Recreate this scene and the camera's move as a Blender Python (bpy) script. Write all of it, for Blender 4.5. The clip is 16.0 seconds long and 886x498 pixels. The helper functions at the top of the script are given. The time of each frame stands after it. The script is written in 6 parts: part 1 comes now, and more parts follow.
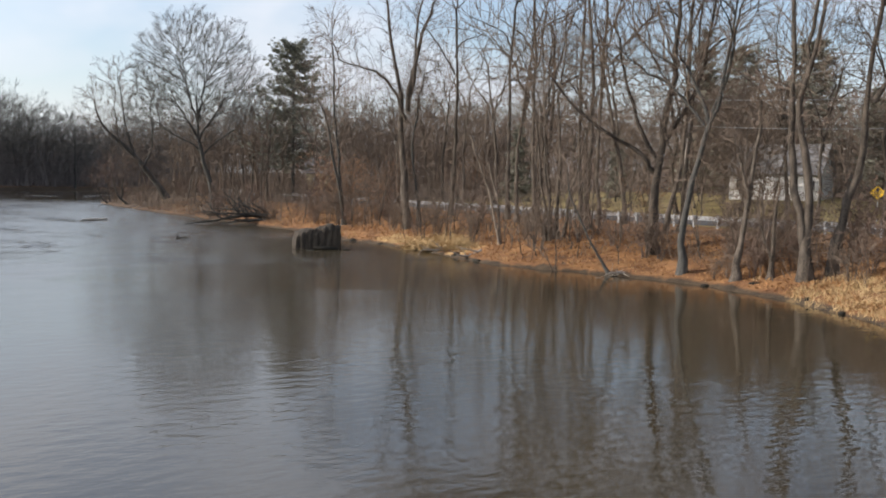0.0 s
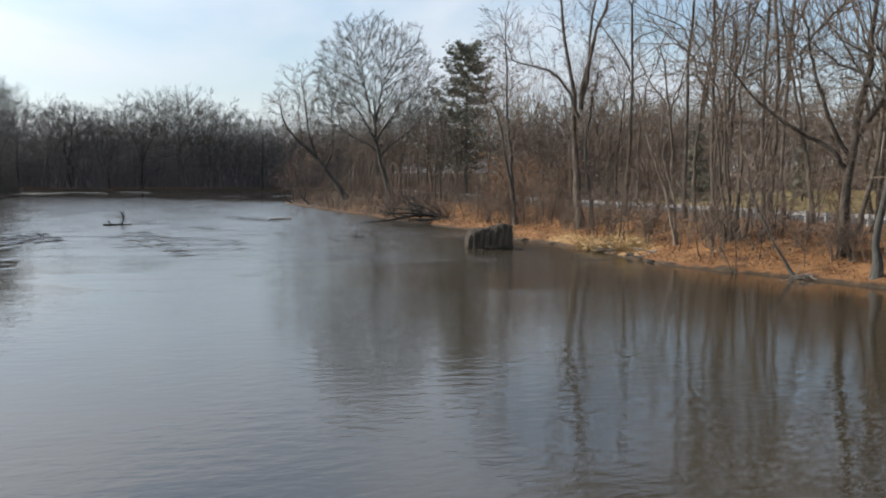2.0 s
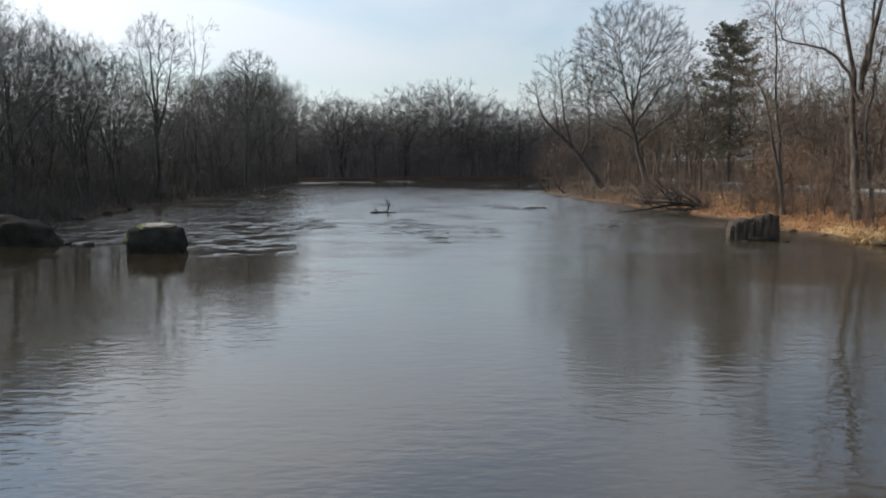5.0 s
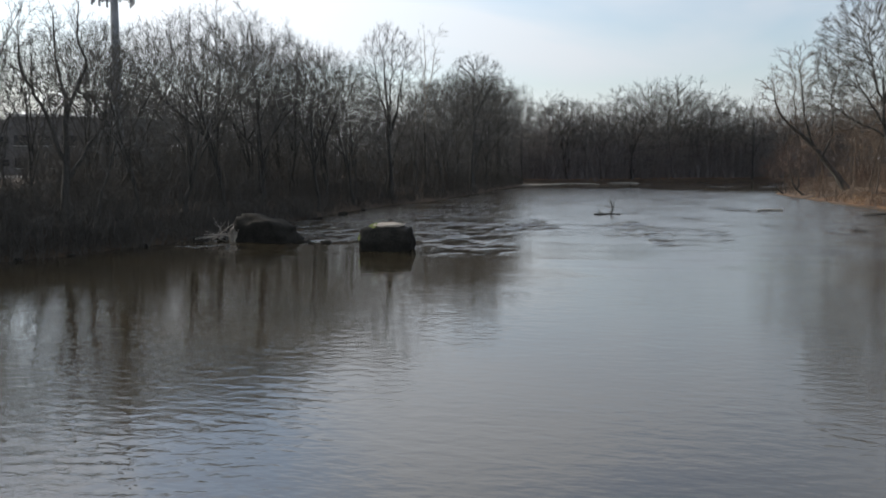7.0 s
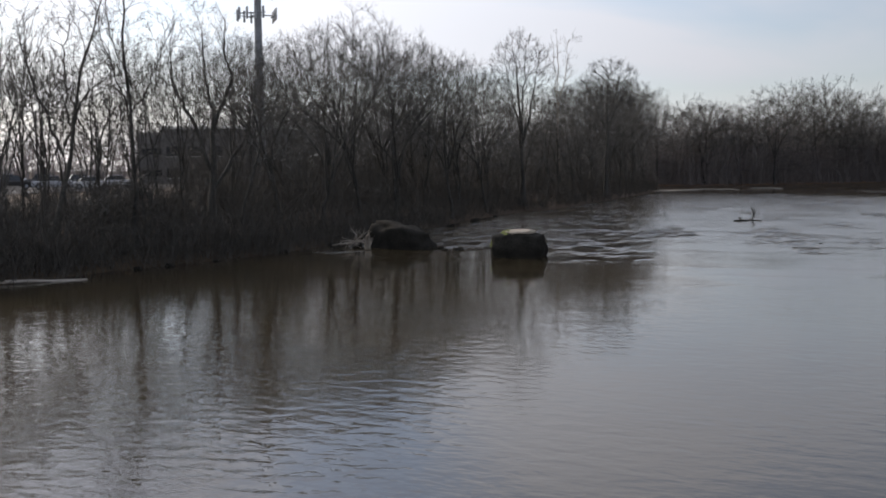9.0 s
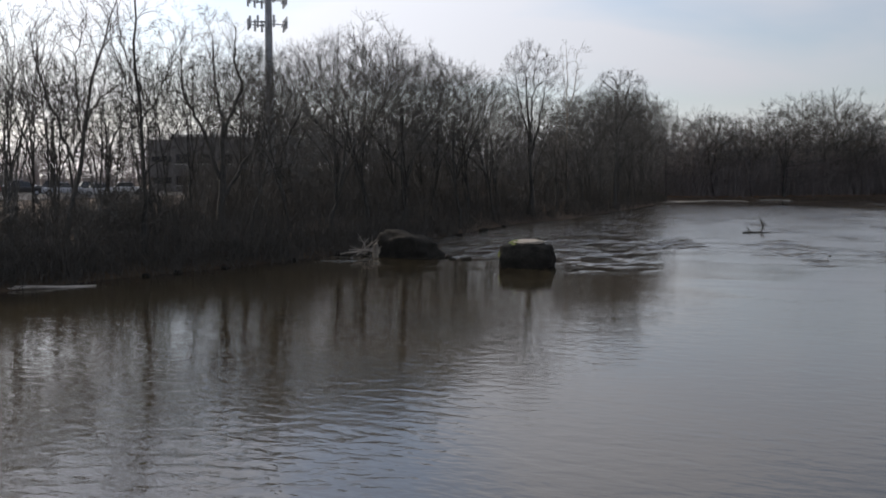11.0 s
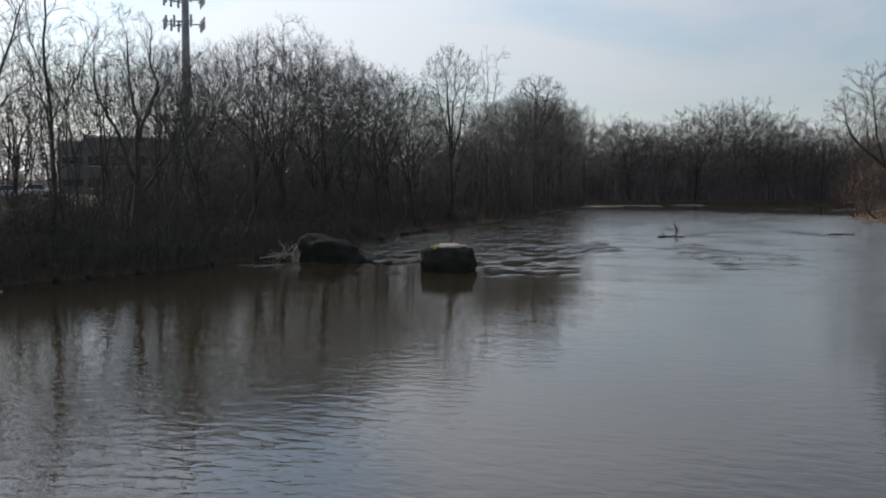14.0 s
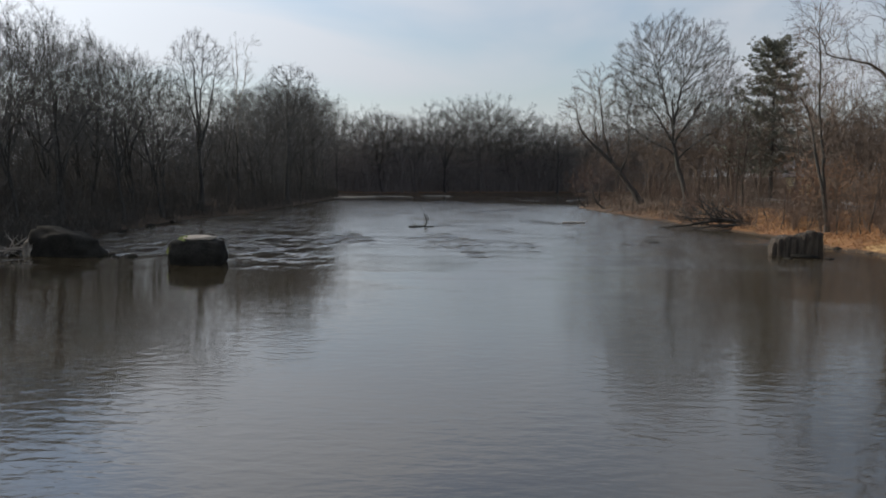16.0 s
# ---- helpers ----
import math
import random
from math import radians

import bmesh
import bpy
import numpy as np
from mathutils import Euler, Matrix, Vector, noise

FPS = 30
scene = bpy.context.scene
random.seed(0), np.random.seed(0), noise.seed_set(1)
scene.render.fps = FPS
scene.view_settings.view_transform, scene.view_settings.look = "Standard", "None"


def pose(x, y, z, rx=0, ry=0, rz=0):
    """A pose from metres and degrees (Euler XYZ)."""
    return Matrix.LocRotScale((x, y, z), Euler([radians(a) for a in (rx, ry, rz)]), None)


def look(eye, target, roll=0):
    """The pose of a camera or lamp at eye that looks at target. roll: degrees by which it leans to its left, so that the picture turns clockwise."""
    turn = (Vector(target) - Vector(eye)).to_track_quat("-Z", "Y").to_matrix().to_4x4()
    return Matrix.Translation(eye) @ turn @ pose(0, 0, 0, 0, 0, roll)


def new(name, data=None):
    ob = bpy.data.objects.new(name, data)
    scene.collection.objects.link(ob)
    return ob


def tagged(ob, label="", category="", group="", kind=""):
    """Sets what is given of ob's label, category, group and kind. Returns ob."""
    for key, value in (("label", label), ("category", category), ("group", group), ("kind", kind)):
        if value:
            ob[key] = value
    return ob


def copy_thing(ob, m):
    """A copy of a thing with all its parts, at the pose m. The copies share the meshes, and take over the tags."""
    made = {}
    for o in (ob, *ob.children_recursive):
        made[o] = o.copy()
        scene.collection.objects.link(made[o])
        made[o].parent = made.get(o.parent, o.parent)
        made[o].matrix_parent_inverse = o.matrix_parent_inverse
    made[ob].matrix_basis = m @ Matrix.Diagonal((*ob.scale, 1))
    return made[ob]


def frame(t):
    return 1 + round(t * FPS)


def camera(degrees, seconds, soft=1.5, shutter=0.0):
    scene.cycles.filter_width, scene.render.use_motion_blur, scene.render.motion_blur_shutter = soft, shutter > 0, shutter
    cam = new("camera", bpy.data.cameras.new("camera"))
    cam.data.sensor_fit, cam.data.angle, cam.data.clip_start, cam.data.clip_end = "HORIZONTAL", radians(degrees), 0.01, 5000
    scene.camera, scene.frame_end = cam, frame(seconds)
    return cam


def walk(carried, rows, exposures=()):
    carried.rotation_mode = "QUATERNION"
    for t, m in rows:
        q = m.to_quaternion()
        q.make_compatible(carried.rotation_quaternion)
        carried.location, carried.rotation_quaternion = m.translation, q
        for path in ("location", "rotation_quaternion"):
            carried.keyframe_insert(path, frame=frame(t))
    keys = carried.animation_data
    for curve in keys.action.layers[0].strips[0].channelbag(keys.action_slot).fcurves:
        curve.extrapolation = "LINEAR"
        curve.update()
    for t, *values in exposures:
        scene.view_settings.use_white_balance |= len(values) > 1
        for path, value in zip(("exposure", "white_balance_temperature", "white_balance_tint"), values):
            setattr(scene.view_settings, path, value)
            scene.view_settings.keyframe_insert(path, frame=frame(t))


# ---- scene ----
# ---- camera: it stands on a bridge and pans ----
cam = camera(51.97, 16.0, soft=1.9)
EYE = (0.0, 0.0, 5.5)
TURNS = (  # seconds, yaw, pitch, roll in degrees
    (0.0, -30.42, -4.29, 1.25), (0.5, -28.83, -4.37, 1.12), (1.0, -25.97, -4.29, 0.94), (1.5, -22.65, -4.33, 0.96),
    (2.0, -19.60, -4.51, 0.84), (2.5, -17.11, -4.69, 0.54), (3.0, -15.29, -4.90, 0.64), (5.5, -0.02, -5.40, 0.25),
    (6.0, 3.62, -5.36, 0.25), (6.5, 7.19, -5.25, 0.32), (7.0, 10.38, -5.34, 0.02), (7.5, 13.16, -5.29, 0.29),
    (8.0, 15.54, -5.23, 0.31), (8.5, 17.60, -5.22, -0.09), (9.0, 18.71, -4.88, -0.50), (11.5, 19.22, -4.25, -0.04),
    (12.0, 18.97, -4.27, -0.10), (12.5, 18.64, -4.30, -0.06), (13.0, 17.81, -4.15, 0.05), (13.5, 16.15, -4.07, 0.24),
    (14.0, 14.24, -4.02, 0.25), (14.5, 10.12, -4.03, 0.50), (15.0, 5.38, -4.20, 0.64), (15.5, 1.50, -4.40, 0.51),
    (16.0, -1.24, -4.49, 0.67))
walk(cam, [(t, pose(*EYE, 90 + p, 0, y) @ pose(0, 0, 0, 0, 0, r)) for t, y, p, r in TURNS],
     exposures=((0.0, 0.97, 6550, 11), (2.0, 0.87, 6350, 8), (3.0, 0.84, 6400, 8), (5.5, 0.66, 6450, 8), (8.0, 0.58, 6600, 11), (9.0, 0.42, 6650, 14), (12.5, 0.3, 6600, 12), (14.0, 0.28, 6500, 9), (15.5, 0.3, 6500, 9), (16.0, 0.36, 6500, 10)))

# ---- world, sun ----
SUN_AZ, SUN_EL = -62.0, 27.0          # degrees to the right of +y, and above the horizon
world = bpy.data.worlds.new("sky")
scene.world = world
world.use_nodes = True
wn, wl = world.node_tree.nodes, world.node_tree.links
wn.clear()
sky = wn.new("ShaderNodeTexSky")
sky.sky_type, sky.sun_disc = "NISHITA", False
sky.sun_elevation, sky.sun_rotation = radians(SUN_EL), radians(SUN_AZ)
sky.altitude, sky.air_density, sky.dust_density, sky.ozone_density = 50, 1.0, 0.6, 1.4
skyc = wn.new("ShaderNodeTexCoord")
skym = wn.new("ShaderNodeMapping")
skym.inputs["Scale"].default_value = (1.2, 1.2, 3.4)
cloud = wn.new("ShaderNodeTexNoise")
cloud.inputs["Scale"].default_value, cloud.inputs["Detail"].default_value = 1.7, 5
cloud.inputs["Roughness"].default_value, cloud.inputs["Distortion"].default_value = 0.5, 0.4
cover = wn.new("ShaderNodeMapRange")
cover.inputs["From Min"].default_value, cover.inputs["From Max"].default_value = 0.41, 0.58
cover.inputs["To Min"].default_value, cover.inputs["To Max"].default_value = 0.2, 1.0
haze = wn.new("ShaderNodeHueSaturation")
haze.inputs["Saturation"].default_value, haze.inputs["Value"].default_value = 0.2, 0.6
skymix = wn.new("ShaderNodeMix")
skymix.data_type = "RGBA"
cloudy = wn.new("ShaderNodeMix")
cloudy.data_type, cloudy.blend_type = "RGBA", "ADD"
cloudy.inputs["Factor"].default_value = 1.0
cloudy.inputs["B"].default_value = (2.2, 2.42, 2.84, 1)
back = wn.new("ShaderNodeBackground")
back.inputs["Strength"].default_value = 0.09
wout = wn.new("ShaderNodeOutputWorld")
wl.new(skyc.outputs["Generated"], skym.inputs["Vector"])
wl.new(skym.outputs["Vector"], cloud.inputs["Vector"])
wl.new(cloud.outputs["Fac"], cover.inputs["Value"])
wl.new(sky.outputs["Color"], haze.inputs["Color"])
wl.new(haze.outputs["Color"], cloudy.inputs["A"])
low_sky = wn.new("ShaderNodeMapRange")         # haze closes the sky near the horizon
for key, val in (("From Min", 0.03), ("From Max", 0.16), ("To Min", 1.0), ("To Max", 0.0)):
    low_sky.inputs[key].default_value = val
closed = wn.new("ShaderNodeMath")
closed.operation = "MAXIMUM"
height = wn.new("ShaderNodeSeparateXYZ")
wl.new(skyc.outputs["Generated"], height.inputs["Vector"])
wl.new(height.outputs["Z"], low_sky.inputs["Value"])
wl.new(low_sky.outputs["Result"], closed.inputs[0])
wl.new(cover.outputs["Result"], closed.inputs[1])
wl.new(closed.outputs["Value"], skymix.inputs["Factor"])
wl.new(sky.outputs["Color"], skymix.inputs["A"])
wl.new(cloudy.outputs["Result"], skymix.inputs["B"])
veil = wn.new("ShaderNodeMapRange")            # a veiled sky is brighter towards the zenith
veil.interpolation_type = "SMOOTHSTEP"
for key, val in (("From Min", 0.05), ("From Max", 0.5), ("To Min", 0.94), ("To Max", 1.5)):
    veil.inputs[key].default_value = val
lift = wn.new("ShaderNodeVectorMath")
lift.operation = "SCALE"
wl.new(height.outputs["Z"], veil.inputs["Value"])
wl.new(skymix.outputs["Result"], lift.inputs[0])
toward = wn.new("ShaderNodeVectorMath")        # thin cloud glows round the veiled sun
toward.operation = "DOT_PRODUCT"
toward.inputs[1].default_value = (math.sin(radians(SUN_AZ)) * math.cos(radians(SUN_EL)), math.cos(radians(SUN_AZ)) * math.cos(radians(SUN_EL)), math.sin(radians(SUN_EL)))
aureole = wn.new("ShaderNodeMapRange")
aureole.interpolation_type = "SMOOTHSTEP"
for key, val in (("From Min", 0.35), ("From Max", 1.0), ("To Min", 0.93), ("To Max", 1.25)):
    aureole.inputs[key].default_value = val
both = wn.new("ShaderNodeMath")
both.operation = "MULTIPLY"
wl.new(skyc.outputs["Generated"], toward.inputs[0])
wl.new(toward.outputs["Value"], aureole.inputs["Value"])
wl.new(veil.outputs["Result"], both.inputs[0])
wl.new(aureole.outputs["Result"], both.inputs[1])
wl.new(both.outputs["Value"], lift.inputs["Scale"])
wl.new(lift.outputs["Vector"], back.inputs["Color"])
wl.new(back.outputs["Background"], wout.inputs["Surface"])

sun = new("sun", bpy.data.lights.new("sun", "SUN"))
sun.data.energy, sun.data.angle, sun.data.color = 3.1, radians(1.5), (1.0, 0.92, 0.82)
sa, se = radians(SUN_AZ), radians(SUN_EL)
sun.matrix_world = look((0, 0, 0), (-math.sin(sa) * math.cos(se), -math.cos(sa) * math.cos(se), -math.sin(se)))


# ---- materials ----
def material(name, colour, other=None, scale=3.0, rough=0.9, bump=0.0, bump_scale=20.0, metal=0.0, fine=0.5, stretch=(1, 1, 1), per_thing=0.0, spec=0.3):
    """Two colours mixed by noise at two scales, with fine relief."""
    m = bpy.data.materials.new(name)
    m.use_nodes = True
    n, l = m.node_tree.nodes, m.node_tree.links
    b = n["Principled BSDF"]
    b.inputs["Roughness"].default_value, b.inputs["Metallic"].default_value = rough, metal
    b.inputs["Specular IOR Level"].default_value = spec
    co = n.new("ShaderNodeTexCoord")
    mp = n.new("ShaderNodeMapping")
    mp.inputs["Scale"].default_value = stretch
    l.new(co.outputs["Object"], mp.inputs["Vector"])
    big, small = n.new("ShaderNodeTexNoise"), n.new("ShaderNodeTexNoise")
    big.inputs["Scale"].default_value, big.inputs["Detail"].default_value = scale, 4
    small.inputs["Scale"].default_value, small.inputs["Detail"].default_value = scale * 9, 3
    for t in (big, small):
        l.new(mp.outputs["Vector"], t.inputs["Vector"])
    add = n.new("ShaderNodeMix")
    add.inputs["Factor"].default_value = fine
    l.new(big.outputs["Fac"], add.inputs["A"])
    l.new(small.outputs["Fac"], add.inputs["B"])
    ramp = n.new("ShaderNodeValToRGB")
    ramp.color_ramp.elements[0].position, ramp.color_ramp.elements[1].position = 0.34, 0.66
    ramp.color_ramp.elements[0].color = (*colour, 1)
    ramp.color_ramp.elements[1].color = (*(other or [c * 1.5 for c in colour]), 1)
    l.new(add.outputs["Result"], ramp.inputs["Fac"])
    last = ramp.outputs["Color"]
    if per_thing:
        info, hsv, mr = n.new("ShaderNodeObjectInfo"), n.new("ShaderNodeHueSaturation"), n.new("ShaderNodeMapRange")
        mr.inputs["To Min"].default_value, mr.inputs["To Max"].default_value = 1 - per_thing, 1 + per_thing
        l.new(info.outputs["Random"], mr.inputs["Value"])
        l.new(mr.outputs["Result"], hsv.inputs["Value"])
        l.new(last, hsv.inputs["Color"])
        last = hsv.outputs["Color"]
    l.new(last, b.inputs["Base Color"])
    if bump:
        bp, bt = n.new("ShaderNodeBump"), n.new("ShaderNodeTexNoise")
        bt.inputs["Scale"].default_value, bt.inputs["Detail"].default_value = bump_scale, 5
        bp.inputs["Strength"].default_value, bp.inputs["Distance"].default_value = min(1, bump * 4), bump
        l.new(mp.outputs["Vector"], bt.inputs["Vector"])
        l.new(bt.outputs["Fac"], bp.inputs["Height"])
        l.new(bp.outputs["Normal"], b.inputs["Normal"])
    return m


BARK = material("bark", (0.016, 0.013, 0.01), (0.15, 0.122, 0.096), 3.6, 0.95, 0.1, 11, stretch=(1, 1, 0.3), per_thing=0.3, fine=0.45)
BARK_PALE = material("pale_bark", (0.085, 0.068, 0.052), (0.34, 0.28, 0.22), 2.0, 0.95, 0.06, 9, stretch=(1, 1, 0.3), per_thing=0.15, fine=0.3)
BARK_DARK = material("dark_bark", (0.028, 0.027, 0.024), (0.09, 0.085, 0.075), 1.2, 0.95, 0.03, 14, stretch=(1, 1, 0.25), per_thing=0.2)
TWIG = material("twig_bark", (0.088, 0.065, 0.049), (0.2, 0.152, 0.114), 2.0, 0.95, per_thing=0.22)
TWIG_RED = material("reddish_twig_bark", (0.1, 0.068, 0.052), (0.195, 0.138, 0.105), 2.0, 0.95, per_thing=0.2)
# greyer twigs, darkened too to carry the shade of the left wood
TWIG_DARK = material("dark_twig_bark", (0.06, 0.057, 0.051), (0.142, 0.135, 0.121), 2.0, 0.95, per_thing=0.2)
WOOD_GREY = material("weathered_driftwood", (0.2, 0.175, 0.15), (0.42, 0.38, 0.33), 2.0, 0.9, 0.01, 30, stretch=(1, 1, 1))
# stalks of the left bank, with the shade under its trees put into the colour
UNDERWOOD_SHADE = material("shade_dark_stalks", (0.052, 0.047, 0.04), (0.126, 0.115, 0.098), 2.0, 0.95, per_thing=0.2)
# twigs of the far woods, painted paler to stand in for haze
TWIG_HAZE = material("haze_pale_twig_bark", (0.15, 0.13, 0.12), (0.3, 0.262, 0.244), 2.0, 0.95, per_thing=0.15)
NEEDLES = material("needles", (0.12, 0.12, 0.095), (0.24, 0.24, 0.185), 1.0, 0.8, per_thing=0.2)
LEAF_DRY = material("dry_beech_leaves", (0.17, 0.09, 0.05), (0.33, 0.19, 0.105), 1.5, 0.8, per_thing=0.2)
LITTER = material("fallen_leaves", (0.16, 0.075, 0.03), (0.38, 0.2, 0.085), 0.8, 0.9)
STRAW = material("straw_grass", (0.27, 0.175, 0.08), (0.52, 0.37, 0.19), 0.6, 0.85)
STONE = material("old_masonry", (0.01, 0.009, 0.008), (0.1, 0.08, 0.06), 2.2, 0.95, 0.12, 5, stretch=(1, 1, 0.22), fine=0.25)
STONE_DARK = material("wet_dark_stone", (0.01, 0.0095, 0.008), (0.036, 0.033, 0.027), 1.4, 0.95, 0.09, 5, per_thing=0.25, spec=0.1)
STONE_PALE = material("pale_weathered_stone", (0.24, 0.2, 0.155), (0.46, 0.4, 0.32), 1.8, 0.9, 0.03, 8)
STREAKED = material("streaked_stone", (0.05, 0.04, 0.03), (0.5, 0.44, 0.36), 1.6, 0.95, 0.08, 6, fine=0.3)
GRAVEL = material("river_gravel", (0.16, 0.14, 0.115), (0.36, 0.33, 0.28), 1.8, 0.95, 0.03, 8)
MOSS = material("moss", (0.05, 0.065, 0.015), (0.16, 0.18, 0.05), 2.5, 1.0, 0.03, 25)
ASPHALT = material("asphalt", (0.07, 0.07, 0.073), (0.12, 0.118, 0.116), 0.4, 0.95, 0.005, 60, spec=0.1)
GALV = material("galvanised_steel", (0.25, 0.255, 0.26), (0.42, 0.425, 0.43), 1.5, 0.6, metal=0.2, fine=0.3)
POST_WOOD = material("post_timber", (0.12, 0.11, 0.1), (0.24, 0.22, 0.2), 2.5, 0.9, 0.01, 20)
WHITE = material("white_siding", (0.74, 0.73, 0.7), (0.84, 0.83, 0.8), 0.5, 0.7, fine=0.3)
ROOFING = material("asphalt_shingles", (0.12, 0.115, 0.11), (0.3, 0.285, 0.275), 1.0, 0.95, 0.01, 15)
YELLOW_WALL = material("cream_siding", (0.62, 0.52, 0.3), (0.72, 0.62, 0.38), 0.5, 0.75)
GLASS_DARK = material("window_glass", (0.02, 0.022, 0.025), (0.04, 0.042, 0.046), 1.0, 0.08, spec=0.6)
SIGN_YELLOW = material("sign_yellow", (0.85, 0.5, 0.02), (0.9, 0.56, 0.03), 0.5, 0.5)
BLACK = material("black_paint", (0.015, 0.015, 0.015), (0.03, 0.03, 0.03), 2.0, 0.6)
TOWER_GREY = material("galvanised_pole", (0.2, 0.21, 0.22), (0.3, 0.31, 0.32), 0.6, 0.6, metal=0.2)
PANEL_GREY = material("antenna_panels", (0.3, 0.31, 0.32), (0.42, 0.43, 0.44), 1.0, 0.6)
BRICK_DULL = material("dull_brick_wall", (0.13, 0.12, 0.115), (0.19, 0.176, 0.167), 0.4, 0.9)
CONCRETE = material("pale_concrete", (0.5, 0.49, 0.46), (0.66, 0.65, 0.62), 0.5, 0.9)
CAR_PAINTS = [material("car_paint_" + w, c, d, 0.5, 0.3, spec=0.5) for w, c, d in (
    ("white", (0.75, 0.75, 0.75), (0.8, 0.8, 0.8)), ("silver", (0.45, 0.46, 0.48), (0.5, 0.51, 0.53)), ("black", (0.02, 0.02, 0.022), (0.03, 0.03, 0.033)), ("red", (0.3, 0.03, 0.03), (0.35, 0.04, 0.04)))]
RUBBER = material("tyre_rubber", (0.02, 0.02, 0.02), (0.035, 0.035, 0.035), 3, 0.9)


def ground_material():
    """Leaf litter, lawn and mud by the ground's own cover attributes."""
    m = bpy.data.materials.new("bank_soil")
    m.use_nodes = True
    n, l = m.node_tree.nodes, m.node_tree.links
    b = n["Principled BSDF"]
    b.inputs["Roughness"].default_value, b.inputs["Specular IOR Level"].default_value = 0.95, 0.2
    co = n.new("ShaderNodeTexCoord")

    def tone(scale, c0, c1):
        t, r = n.new("ShaderNodeTexNoise"), n.new("ShaderNodeValToRGB")
        t.inputs["Scale"].default_value, t.inputs["Detail"].default_value, t.inputs["Roughness"].default_value = scale, 8, 0.7
        r.color_ramp.elements[0].position, r.color_ramp.elements[1].position = 0.35, 0.68
        r.color_ramp.elements[0].color, r.color_ramp.elements[1].color = (*c0, 1), (*c1, 1)
        l.new(co.outputs["Object"], t.inputs["Vector"])
        l.new(t.outputs["Fac"], r.inputs["Fac"])
        return r.outputs["Color"]
    last = tone(0.5, (0.105, 0.05, 0.024), (0.29, 0.15, 0.063))
    for name, scale, c0, c1 in (("lawn", 0.25, (0.13, 0.1, 0.04), (0.3, 0.225, 0.095)), ("mud", 0.8, (0.03, 0.022, 0.015), (0.085, 0.06, 0.038)),
                                ("woods", 0.2, (0.045, 0.033, 0.025), (0.13, 0.09, 0.06)), ("straw", 0.9, (0.2, 0.12, 0.05), (0.42, 0.28, 0.13))):
        a, mx, mu, nz = n.new("ShaderNodeAttribute"), n.new("ShaderNodeMix"), n.new("ShaderNodeMath"), n.new("ShaderNodeTexNoise")
        a.attribute_name = name
        nz.inputs["Scale"].default_value, nz.inputs["Detail"].default_value = 1.1, 5
        l.new(co.outputs["Object"], nz.inputs["Vector"])
        rg = n.new("ShaderNodeMapRange")
        rg.inputs["From Min"].default_value, rg.inputs["From Max"].default_value = 0.85, 1.2
        mu.operation = "ADD"
        l.new(a.outputs["Fac"], mu.inputs[0])
        l.new(nz.outputs["Fac"], mu.inputs[1])
        l.new(mu.outputs["Value"], rg.inputs["Value"])
        mx.data_type = "RGBA"
        l.new(rg.outputs["Result"], mx.inputs["Factor"])
        l.new(last, mx.inputs["A"])
        l.new(tone(scale, c0, c1), mx.inputs["B"])
        last = mx.outputs["Result"]
    l.new(last, b.inputs["Base Color"])
    bp, bt = n.new("ShaderNodeBump"), n.new("ShaderNodeTexNoise")
    bt.inputs["Scale"].default_value, bt.inputs["Detail"].default_value = 4, 8
    bp.inputs["Strength"].default_value, bp.inputs["Distance"].default_value = 0.8, 0.12
    l.new(co.outputs["Object"], bt.inputs["Vector"])
    l.new(bt.outputs["Fac"], bp.inputs["Height"])
    l.new(bp.outputs["Normal"], b.inputs["Normal"])
    return m


